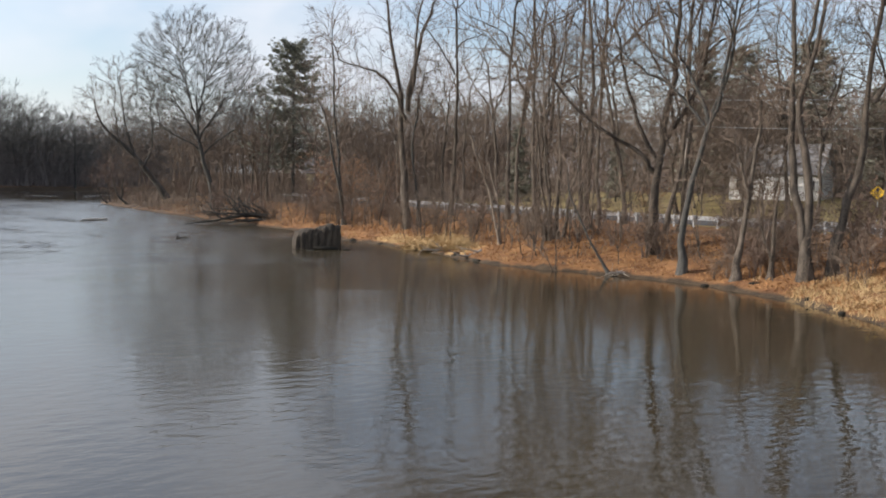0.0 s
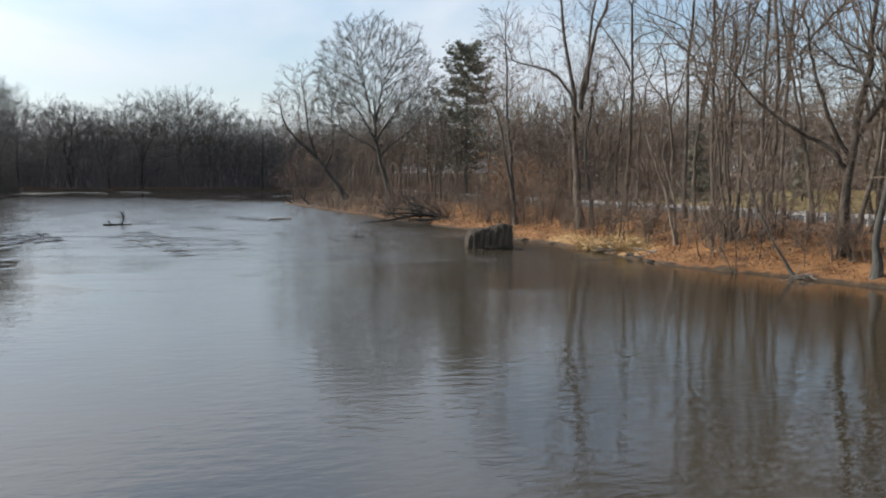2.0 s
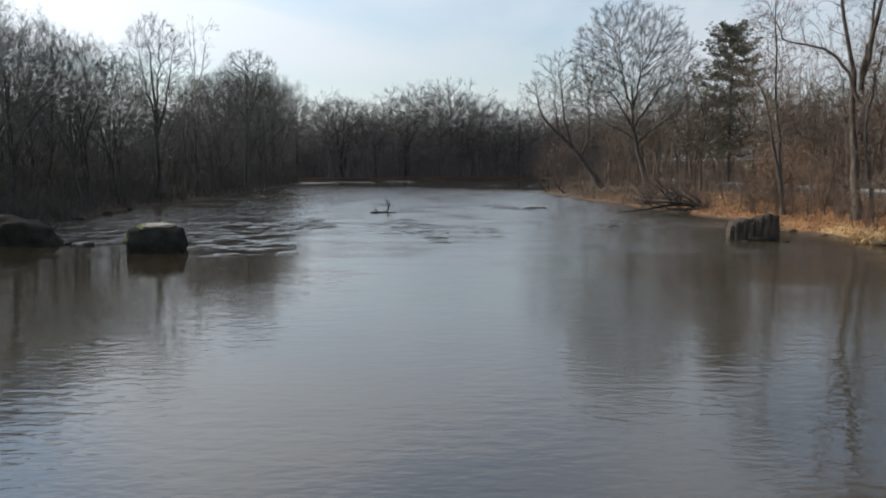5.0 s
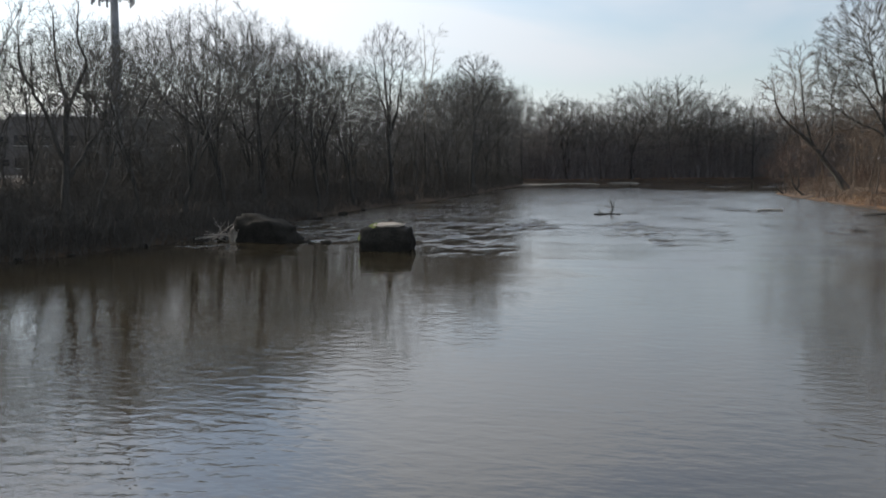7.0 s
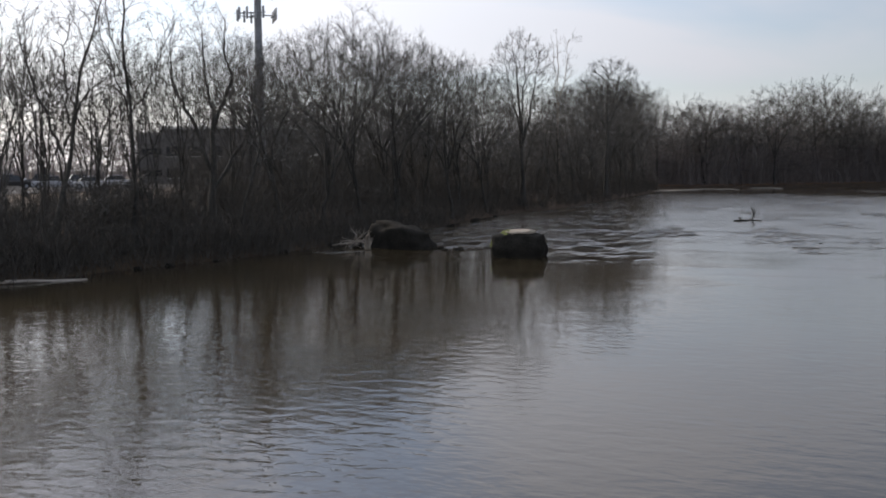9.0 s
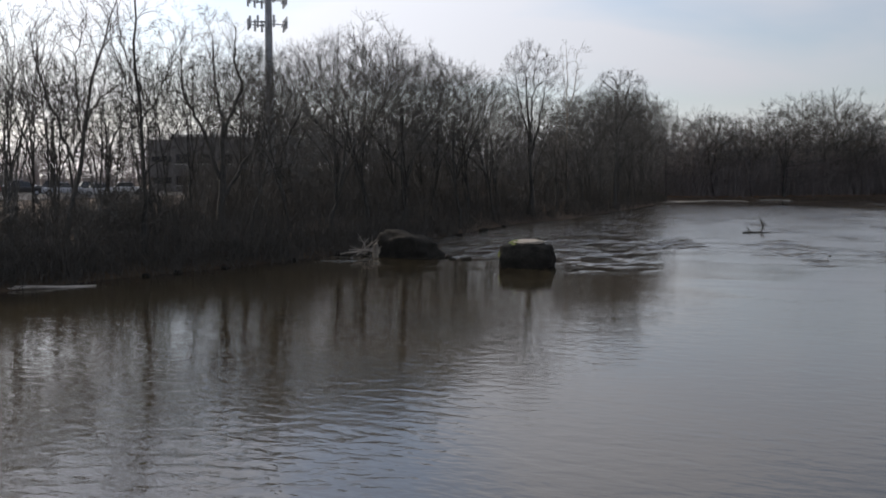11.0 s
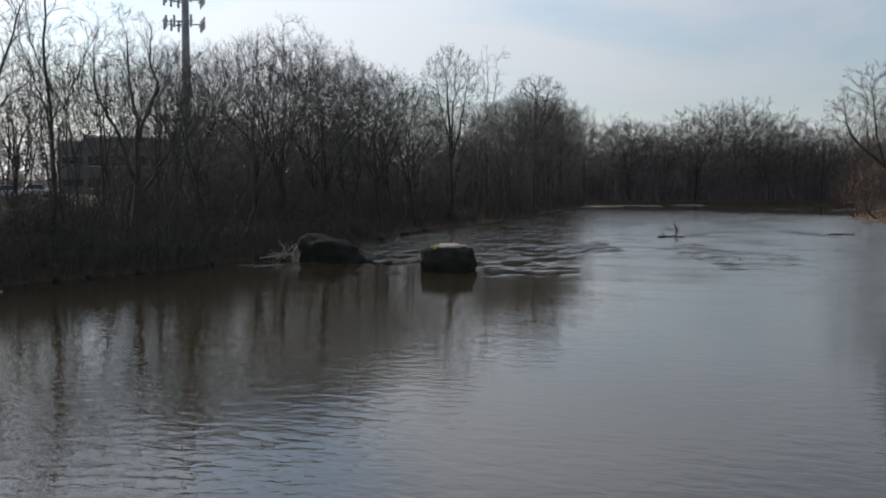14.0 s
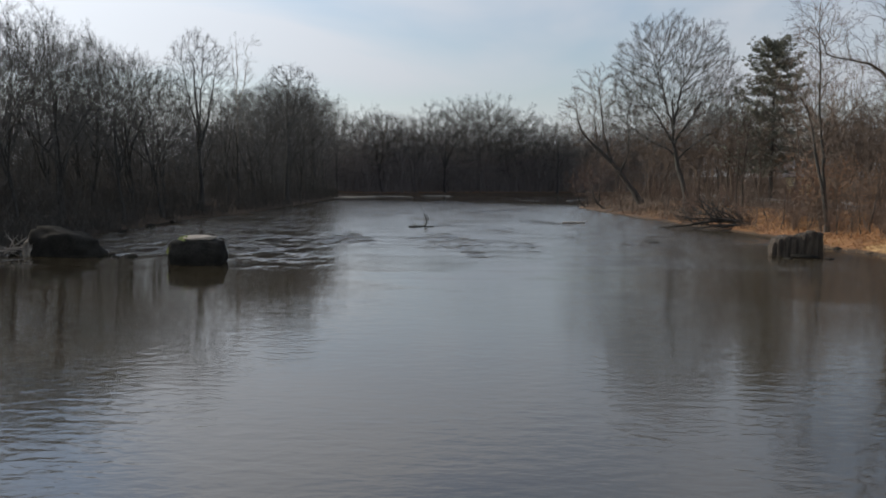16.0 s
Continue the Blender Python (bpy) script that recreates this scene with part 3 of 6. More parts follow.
def dome(rng, height, wide=.25, low=.36):
    """The rounded bodies of a crown."""
    mid, half = height * (low + 1) / 2, height * (1 - low) / 2
    out = [(0, 0, mid, height * wide, height * wide, half)]
    for k in range(3):
        a = rng.uniform(0, 6.28)
        q = height * wide * .55
        out.append((math.cos(a) * q, math.sin(a) * q, mid + rng.uniform(-.3, .45) * half, height * wide * .62, height * wide * .62, half * .5))
    return out


# ---- ground and water ----
def build_ground():
    xs = np.concatenate([np.array([-3000, -2000, -1200, -800, -550, -400, -300, -220, -170, -130, -105, -90, -80]), np.arange(-72, -24, 0.8), np.arange(-24, 28, 4.0),
                         np.arange(28, 60, 0.7), np.arange(60, 130, 3.5), np.array([130, 150, 180, 220, 280, 350, 450, 600, 850, 1300, 2000, 3000])])
    ys = np.concatenate([np.array([-3000, -1500, -700, -350, -180, -90, -50, -25, -10]), np.arange(0, 120, 0.9), np.arange(120, 240, 2.0), np.arange(240, 340, 3.0),
                         np.array([340, 370, 400, 450, 520, 620, 800, 1100, 1600, 2300, 3200])])
    X, Y = np.meshgrid(xs, ys)
    Z = ground_z(X, Y)
    a, b, c = shore(X, Y)
    s = np.minimum(np.minimum(a, b), c)
    rng = np.random.default_rng(5)
    lumps = rng.normal(0, 1, X.shape)
    lumps = (lumps + np.roll(lumps, 1, 0) + np.roll(lumps, 1, 1) + np.roll(lumps, (1, 1), (0, 1))) / 4
    off_road = np.where((b < 0) & (-b > 9), 0.15, 1.0)
    Z = Z + lumps * np.where(s < -0.3, 0.11, 0.05) * off_road
    ny, nx = X.shape
    i = (np.arange(ny - 1)[:, None] * nx + np.arange(nx - 1)[None]).ravel()
    me = mesh_of("ground", np.stack([X, Y, Z], -1).reshape(-1, 3), np.stack([i, i + 1, i + nx + 1, i + nx], -1), ground_material(), True)
    right = b <= s
    inland = np.where(right, -b, np.where(a <= s, -a, -c))
    lawn = np.where(right & (inland > 21) & (inland < 62) & (Y < 130), 1.0, 0.0)
    mud = np.where(right, np.clip(1.1 - inland / .8, 0, 1), np.clip(1.3 - inland / 6.0, 0, 1))
    woods = np.where(right, np.where(inland > 62, 0.9, np.clip((Y - 88) / 40, 0, .85)), 0.9) * (inland > np.where(right, .3, np.where(a <= s, 3.0, 1.0)))
    far = ~right & (a > s)
    # far shore: litter and straw patches also paint in the sunlit ground behind the trunks
    woods = np.where(far & (inland < 26), .45, woods)
    # left shore: bared litter whose lighter colour doubles as sunlit patches
    woods = np.where(~right & (a <= s) & (Y > 84) & (inland < 5), .5, woods)
    straw = np.where(far & (inland > 2) & (inland < 26), .22, 0) + np.where(right & (Y < 30) & (inland < 5), 0.35, 0.0) + np.where(right & (Y > 55) & (Y < 72) & (inland > .5) & (inland < 3.2), 0.75, 0)
    for name, v in (("lawn", lawn), ("mud", mud), ("woods", woods), ("straw", straw)):
        me.attributes.new(name, "FLOAT", "POINT").data.foreach_set("value", np.clip(v, 0, 1).ravel().astype(np.float32))
    tagged(new("ground", me), "leaf-strewn river banks, lawn and wooded slopes", "ground", kind="structure")


build_ground()
wx, wy = np.meshgrid(np.linspace(-80, 900, 50), np.concatenate([[-2500, -600, -100], np.linspace(0, 420, 43)]))
wi = (np.arange(wx.shape[0] - 1)[:, None] * wx.shape[1] + np.arange(wx.shape[1] - 1)[None]).ravel()
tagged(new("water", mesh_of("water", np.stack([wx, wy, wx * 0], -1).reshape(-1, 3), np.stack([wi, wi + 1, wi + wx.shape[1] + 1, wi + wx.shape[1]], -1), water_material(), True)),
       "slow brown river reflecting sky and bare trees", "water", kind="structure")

# road along the far side of the guardrail
ROAD = ((-60, 66), (20, 62), (42, 58.5), (50, 55.5), (60, 54.2), (74, 53.8), (100, 51.8), (140, 50), (190, 52), (240, 70))   # y, x of the near edge
ry = np.arange(-60, 200, 2.0)
rx = np.interp(ry, [p[0] for p in ROAD], [p[1] for p in ROAD])
rv = np.concatenate([np.stack([rx + k, ry, ground_z(rx + k, ry) + (0.10 if 0 < k < 6.8 else 0.03)], -1) for k in (0, 0.3, 2.3, 4.5, 6.6, 6.9)])
m_ = len(ry)
rf = np.concatenate([np.stack([np.arange(m_ - 1) + k * m_, np.arange(m_ - 1) + (k + 1) * m_, np.arange(1, m_) + (k + 1) * m_, np.arange(1, m_) + k * m_], -1) for k in range(5)])
tagged(new("road", mesh_of("road", rv, rf, ASPHALT, True)), "grey asphalt road behind the guardrail", "road", kind="structure")


# ---- guardrail ----
def guardrail():
    line_y = np.arange(36.0, 168.0, 3.81)
    line_x = np.interp(line_y, [p[0] for p in ROAD], [p[1] for p in ROAD]) - 2.6
    ob = thing("guardrail", pose(0, 0, 0), "galvanised steel guardrail on short posts beside the road", "guardrail")
    prof = ((0, .0), (.04, .03), (.0, .09), (.0, .13), (.04, .16), (.04, .2), (0, .23), (0, .27), (.04, .31), (0, .34))
    post = None
    for k in range(len(line_y) - 1):
        p, q = Vector((line_x[k], line_y[k], gz(line_x[k], line_y[k]))), Vector((line_x[k + 1], line_y[k + 1], gz(line_x[k + 1], line_y[k + 1])))
        way = (q - p).normalized()
        out = Vector((way.y, -way.x, 0))
        vs = [tuple(e + out * (0.09 + o) + Vector((0, 0, 0.58 + h))) for e in (p - way * 0.02, q + way * 0.02) for o, h in prof]
        n = len(prof)
        part("rail", mesh_of("rail", vs, [(i, i + 1, n + i + 1, n + i) for i in range(n - 1)], GALV), None, ob)
        for f in (0, 0.5):
            c = p.lerp(q, f)
            c.z = gz(c.x, c.y)
            if post is None:
                bm = box(.15, .16, 1.2, (0, 0, .36), 0.015)
                box(.2, .1, .32, (0.02, 0, .72), 0.01, bm)
                post = mesh_of("post", [], [], None)
                bm.to_mesh(post)
                post.materials.append(GALV)
                bm.free()
            part("post", post, None, ob, m=Matrix.Translation(c) @ Matrix.Rotation(math.atan2(out.y, out.x), 4, "Z"))


guardrail()


# ---- old piers and rocks ----
def worn_block(w, d, h, seed, flute=0.0, slope=0.0, round_=0.25, rough=.12, jag=.1):
    """A worn block of old masonry with rounded shoulders and, if fluted, upright runs of stone."""
    bm = bmesh.new()
    bmesh.ops.create_cube(bm, size=2)
    bmesh.ops.subdivide_edges(bm, edges=bm.edges[:], cuts=14, use_grid_fill=True)
    o = Vector((seed * 5.3, seed * 1.7, 0))
    for v in bm.verts:
        c = v.co.copy()
        n = c.normalized() * 1.25
        c = c.lerp(Vector((n.x, n.y, n.z)), round_)
        p = Vector((c.x * w / 2, c.y * d / 2, c.z * (h + .9) / 2 + (h - .9) / 2))
        side = Vector((c.x, c.y, 0))
        side.normalize()
        k = rough * noise.noise(p * .9 + o) + rough * .6 * noise.noise(p * 2.6 + o)
        if flute:
            q = Vector((p.x * 3.4, p.y * 3.4, p.z * .3)) + o
            k += flute * noise.noise(q) + flute * .5 * noise.noise(q * 2.3)
        p += side * k
        if c.z > .5:
            p.z += slope * p.x + jag * noise.noise(p * 1.4 + o) + jag * .6 * noise.noise(p * 4 + o)
        v.co = p
    return bm


def smooth_part(name, bm, mat, parent, label="", m=None):
    ob = part(name, bm, mat, parent, label, m)
    ob.data.polygons.foreach_set("use_smooth", [True] * len(ob.data.polygons))
    return ob


def slab(w, d, h, seed):
    bm = bmesh.new()
    bmesh.ops.create_icosphere(bm, subdivisions=3, radius=1)
    for v in bm.verts:
        k = 1 + .35 * noise.noise(v.co * 1.6 + Vector((seed * 3, 0, 0))) + .15 * noise.noise(v.co * 4 + Vector((seed, 3, 0)))
        v.co = Vector((v.co.x * w / 2 * k, v.co.y * d / 2 * k, max(-1, min(.6, v.co.z)) * h))
    return bm


left_pier = thing("bridge_pier", pose(-14.15, 56.9, 0, 0, 0, 6), "dark mossy stub of an old bridge pier in the water", "pier", "old bridge piers")
smooth_part("body", worn_block(3.2, 2.75, 1.5, 3, .1, 0, .5, .2, .03), STONE_DARK, left_pier)
smooth_part("cap_stone", slab(2.0, 1.6, .12, 4), STONE_PALE, left_pier, "pale weathered capstone", pose(0.2, -.25, 1.62, 5, 0, 8))
smooth_part("moss", slab(.9, 1.5, .1, 6), MOSS, left_pier, "olive green moss", pose(-.85, -.55, 1.46, 14, -24, 0))
smooth_part("moss", slab(.9, 1.2, .09, 7), MOSS, left_pier, "olive green moss", pose(-1.3, -.95, .95, 24, -66, 14))
right_pier = thing("bridge_pier", pose(27.5, 66.6, 0, 0, 0, -12) @ Matrix.Scale(.94, 4), "ruined grey bridge pier with upright weathered stones", "pier", "old bridge piers")
smooth_part("body", worn_block(3.3, 2.4, 1.55, 8, .16, .08, .2, .2, .15), STONE, right_pier)
for k, (x, y, w, d, h, lean) in enumerate(((-1.45, -.75, .6, .8, 1.25, 5), (-1.02, -1.0, .7, .6, 1.5, -2), (-.5, -1.06, .85, .6, 1.62, 3), (.06, -1.1, .6, .55, 1.5, -3), (.58, -1.12, .78, .62, 1.78, 2), (1.06, -.98, .7, .66, 2.0, -2), (1.5, -.7, .6, .8, 1.9, -5),
                                           (-1.2, .1, .95, 1.2, 1.5, 3), (-.4, .1, 1.05, 1.3, 1.6, 2), (.5, .1, 1.05, 1.3, 1.7, -2), (1.25, .1, .95, 1.2, 1.8, -3))):
    smooth_part("upright_stone", worn_block(w + .18, d + .12, h, 41 + k, .13, .1 + .1 * (k % 2), .26, .13, .2), STONE, right_pier, "", pose(x, y, 0, 0, lean * .4, (k * 29) % 9 - 4))
smooth_part("fallen_stone", slab(1.9, .9, .3, 12), STONE_DARK, right_pier, "dark stone fallen into the water", pose(.5, -1.75, .08, 0, 4, 5))


def boulder(name, at, size, seed, label, mat, turn=0, sink=0.25, rough=0.3, group="", detail=4, cut=0.0):
    bm = bmesh.new()
    bmesh.ops.create_icosphere(bm, subdivisions=detail, radius=1)
    for v in bm.verts:
        d = v.co.normalized()
        k = 1 + rough * noise.noise(d * 1.3 + Vector((seed * 3.1, 0, 0))) + rough * .45 * noise.noise(d * 3.7 + Vector((0, seed * 2.2, 0))) + rough * 0.2 * noise.noise(d * 9 + Vector((0, 0, seed)))
        c = d * k
        c = Vector((max(-.9, min(.9, c.x)), max(-.85, min(.85, c.y)), (c.z if c.z < .55 else .55 + (c.z - .55) * .4) + cut * c.x))
        v.co = Vector((c.x * size[0], c.y * size[1], c.z * size[2]))
    me = bpy.data.meshes.new(name)
    bm.to_mesh(me)
    bm.free()
    me.materials.append(mat)
    me.polygons.foreach_set("use_smooth", [True] * len(me.polygons))
    ob = new(name, me)
    ob.matrix_basis = pose(at[0], at[1], (at[2] if len(at) > 2 else max(0, gz(at[0], at[1]))) - size[2] * sink + size[2] * 0.3, 0, 0, turn)
    return tagged(ob, label, "rock", group)


boulder("boulder", (-23.8, 61.6), (2.5, 1.8, 1.75), 2, "long dark wet boulder lying in the shallows", STONE_DARK, -8, 0.1, 0.45, cut=-0.25)
boulder("boulder", (-26.1, 61.0), (0.55, 0.6, 1.5), 9, "upright pale streaked rock beside the dark boulder", STREAKED, 0, 0.3, 0.35)
for i, (x, y, s) in enumerate(((-20.3, 60.2, .35), (-19.5, 60.9, .45), (-21.0, 61.5, .28), (-27.4, 61.2, .6), (-28.6, 60.2, .45), (-29.5, 62.0, .7), (-33.6, 44.0, .4), (-33.0, 46.2, .35), (-31.9, 49.6, .4),
                              (-30.6, 56.0, .5), (-27.5, 64.0, .5), (-29.0, 66.5, .6), (-28.8, 72.0, .5), (-29.4, 80.0, .6), (38.6, 33.0, .3), (37.0, 28.4, .25), (35.4, 25.4, .22), (33.6, 52.6, .35), (34.0, 56.0, .4),
                              (37.9, 35.8, .3), (36.6, 41.8, .3), (34.6, 46.0, .3), (34.4, 69.0, .35), (33.9, 73.4, .4), (4.9, 71.5, .2), (-29.0, 88.0, .5), (-29.0, 97.0, .6), (-28.9, 105.0, .5), (26.0, 64.0, .35), (28.9, 63.9, .3))):
    boulder("rock", (x, y, 0.0 if y > 59 or x < 0 else gz(x, y)), (s * (.7 + .5 * (i % 3) / 2), s * .7, s * (.4 + .12 * (i % 4))), 20 + i, "dark wet stone at the edge of the water", STONE_DARK, i * 37, 0.35, .6, "stones along the shore", 2)


# ---- driftwood ----
def snag(name, at, stems, seed, label, category, mat, levels=((5, .3, 40, .4, .2, 0, 3, .5),), turn=0, z=None, rmin=0.02, twig=None):
    """Each stem a part, with its own side shoots."""
    rng = np.random.default_rng(seed)
    ob = thing(name, pose(at[0], at[1], gz(*at) if z is None else z, 0, 0, turn), label, category)
    for pts, r0, r1 in stems:
        p = smooth_line(pts, 10)[None] + np.cumsum(rng.normal(size=(1, 10, 3)) * .02, axis=1)
        q = np.linspace(r0, r1, 10)[None]
        groups = [(p, q, 7)]
        for spec in levels:
            p, q = grow(p, q, spec, rng, rmin)
            groups.append((p, q, 4))
        part("stem", mesh_of("stem", *tubes(groups), mat, True), None, ob)
    return ob


snag("fallen_tree", (33.6, 101.5), [([(2.2, 1, .9), (-1, .2, .9), (-4, -1, .4), (-7.2, -2, .12)], .24, .05), ([(1.5, 0, .9), (-1, -.8, 1.2), (-4.6, -1.5, 1.0)], .15, .04), ([(1.5, .5, .6), (-1, .8, 1.6), (-4.2, 1.5, 1.7)], .14, .03),
                                    ([(2.5, -.5, .4), (0, -1.6, .5), (-3.6, -3, .15)], .15, .04), ([(2, .2, .8), (.5, -.3, 1.8), (-1.6, -.6, 2.4)], .13, .03), ([(2, 0, .5), (-.5, -.4, .5), (-3.2, -.4, .5)], .14, .04), ([(3, 0, .5), (1, .9, 1.2), (-1.5, 1.5, 2.0)], .14, .03), ([(3, .4, .7), (1.6, .2, 1.6), (-.4, .4, 2.9)], .1, .03)],
     4, "dark fallen tree with tangled branches lying in the river edge", "fallen tree", BARK_DARK, ((9, .15, 36, .45, .18, -.01, 4, .5), (5, .2, 40, .5, .2, 0, 2, .6)), -15, z=0.05, twig=TWIG_DARK)
snag("driftwood_pile", (-27.0, 60.6), [([(-1.4, 0, .2), (0, .2, .5), (1.3, 0, .7)], .07, .03), ([(-1.0, .5, .1), (.2, 0, .8), (.9, -.3, 1.2)], .06, .02), ([(1.2, .2, .1), (0, -.2, .5), (-1.5, -.2, .5)], .06, .02), ([(-.4, .3, 0), (-.2, .1, .9), (-.6, 0, 1.4)], .05, .02), ([(-2.2, .2, .1), (-1, -.2, .3), (.3, -.4, .3)], .06, .02)],
     41, "pale tangle of driftwood caught beside the dark boulder", "driftwood", WOOD_GREY, ((5, .2, 40, .4, .2, 0, 2, .6),), z=0.02)
snag("dead_branch", (34.4, 58.6), [([(1.6, .5, .5), (0, 0, .25), (-1.8, -.3, .35)], .12, .04), ([(.4, 0, .2), (-.6, -.3, .7)], .08, .03)], 6, "bare dead branch lying on the straw bank", "branch", WOOD_GREY, z=.1)
snag("dead_branch", (33.9, 54.4), [([(1.4, .3, .5), (0, 0, .15), (-1.2, -.4, .5)], .1, .03), ([(1, 0, .4), (-.4, .4, .8)], .07, .02)], 7, "bare dead branch lying on the leafy bank", "branch", WOOD_GREY, z=.1)
snag("dead_branch", (36.9, 41.5), [([(1.5, .3, .15), (0, 0, .12), (-1.5, -.2, .2)], .09, .04), ([(1, .4, .3), (-.4, .2, .15)], .06, .03)], 17, "grey washed-up branch at the foot of a leaning tree", "branch", WOOD_GREY, z=.08)
snag("floating_branch", (-.2, 100.0), [([(-1.4, 0, .12), (0, 0, .16), (1.3, .2, .08)], .13, .06), ([(.3, 0, .1), (.5, 0, .7), (.25, 0, 1.55)], .1, .05), ([(.45, 0, .6), (.75, 0, 1.0), (.7, 0, 1.25)], .06, .03), ([(-.4, 0, .1), (-.9, .1, .5)], .07, .03)], 8, "broken branch snagged in the shallow river", "branch", BARK_DARK, z=-.02)
snag("floating_log", (18.5, 112.0), [([(-1.3, 0, .1), (0, .05, .16), (1.5, 0, .06)], .17, .1)], 9, "pale log floating in the river", "log", WOOD_GREY, z=-.02)
snag("floating_log", (-34.7, 37.4), [([(-2.6, .1, .08), (0, 0, .11), (2.4, -.1, .08)], .11, .08), ([(-2.2, -.35, .05), (0, -.3, .07), (1.9, -.4, .05)], .07, .05)], 10, "pale weathered poles floating beside the dark bank", "log", WOOD_GREY, levels=(), turn=44, z=-.01)
snag("floating_branch", (20.2, 79.0), [([(-.5, 0, .1), (0, 0, .12), (.6, 0, .05)], .06, .03), ([(-.3, 0, .1), (-.45, 0, .5)], .04, .02)], 12, "small twig sticking out of the river", "branch", BARK_DARK, z=-.02)

for k, (x, y, w, d) in enumerate(((-18, 243, 10, 2.6), (-9, 252, 13, 2.8), (-21, 231, 8, 2.0), (4, 268, 9, 1.6))):
    bm = slab(w, d, .4, 30 + k)
    me = bpy.data.meshes.new("gravel_bar")
    bm.to_mesh(me)
    bm.free()
    me.materials.append(GRAVEL)
    bar = new("gravel_bar", me)
    bar.matrix_basis = pose(x, y, .03, 0, 0, 12 - 9 * k)
    tagged(bar, "low pale gravel bar in the shallows", "gravel bar", "gravel bars")


# ---- the tree builders are above; right bank, the trees that stand alone ----
def facing(at):
    """Turn of a thing whose own x runs across the line from the bridge."""
    return -math.degrees(math.atan2(at[0], at[1]))


def bank_tree(at, stems, spec, seed, label, bark=None, twig=None, rmin=0.010, group="", scale=1.0):
    return tree("bare_tree", stems, spec, seed, at, facing(at), label, "tree", group, bark, twig, rmin, scale)


# bodies centred above 22 m are unseen crowns added to darken the water's reflection
LIMBY = {"halo": (2.8,), "low": .34, "shaggy": 60, "aims": 1000, "step": .42, "twig": .8, "fine": 6, "sprays": 2}
SPARSE = {"halo": (1.9,), "low": .34, "shaggy": 60, "aims": 600, "step": .42, "twig": .8, "fine": 6, "sprays": 2}
THIN = {"halo": (1.0,), "low": .2, "shaggy": 70, "aims": 170, "step": .3, "twig": .6}

# pair of pale trunks from one root
bank_tree((40.0, 31.0), [([(0, 0, 0), (-.35, 0, 2.5), (-.95, .1, 6), (-1.1, .1, 10), (-1.6, 0, 15), (-2.4, 0, 21)], 0.286, 0.060), ([(.1, 0, 0), (-.1, .2, 3), (-.45, .3, 7), (-.7, .2, 9.5), (.2, .2, 14), (.6, .2, 21)], 0.302, 0.060),
                         ([(-.6, .2, 8.5), (.1, .3, 11.5), (.9, .3, 16), (1.5, .4, 22)], 0.168, 0.050)], {**SPARSE, "aims": 2600, "fine": 8, "bodies": ((-1, 0, 22.5, 7.5, 7.5, 6.5),)}, 21, "tall twin-trunked bare tree with flared roots", BARK, TWIG)
bank_tree((41.4, 30.4), [([(0, 0, 0), (.5, 0, 3), (1.15, 0, 6.5), (1.6, 0, 10), (1.8, 0, 15), (2.2, 0, 21)], 0.277, 0.060), ([(1.5, 0, 9), (2.4, 0, 12.5), (3.4, 0, 18), (3.8, 0, 22)], 0.168, 0.050)], {**SPARSE, "aims": 2600, "fine": 8, "bodies": ((2.5, 0, 22.5, 7.5, 7.5, 6.5),)}, 22,
          "tall grey bare tree leaning over the bank", BARK, TWIG)
bank_tree((38.9, 34.6), [([(0, 0, 0), (.2, 0, 2), (.55, 0, 4.5), (1.0, 0, 7.5), (1.1, 0, 10)], 0.227, 0.060), ([(.5, 0, 4.4), (.0, .2, 6.4), (-.5, .2, 8.2)], 0.101, 0.030)], THIN, 23, "stout leaning tree hung with old vines", BARK, TWIG)
bank_tree((40.0, 33.2), [([(0, 0, 0), (.05, 0, 1.4), (.1, 0, 3.2), (.2, 0, 5.2)], 0.185, 0.050), ([(.05, 0, 1), (-.4, .2, 2.6), (-.7, .2, 4.6)], 0.076, 0.030)], THIN, 24, "short broken tree trunk wrapped in vines", BARK, TWIG)
bank_tree((38.6, 38.3), [([(0, 0, 0), (.05, 0, 2.5), (.2, 0, 5.5), (.9, 0, 8.6), (1.6, 0, 10.3), (2.0, 0, 13), (2.4, 0, 16)], 0.227, 0.050), ([(1.1, 0, 8.9), (.3, .2, 10.6), (-.4, .2, 12.4), (-.9, .2, 12.0), (-2.8, .2, 13.2)], 0.134, 0.040),
                         ([(1.3, 0, 9.4), (2.1, .2, 11.6), (2.6, .2, 14.4), (3.5, .2, 16.6)], 0.118, 0.030), ([(.9, 0, 8.7), (-1.0, .1, 11.2), (-2.6, .2, 12.0), (-4.2, .2, 13.4)], 0.101, 0.030)], {**LIMBY, "aims": 2600, "fine": 8, "bodies": ((1, 0, 22, 7.5, 7.5, 6),)}, 25,
          "dark bare tree with crooked twisting limbs", BARK_DARK, TWIG)
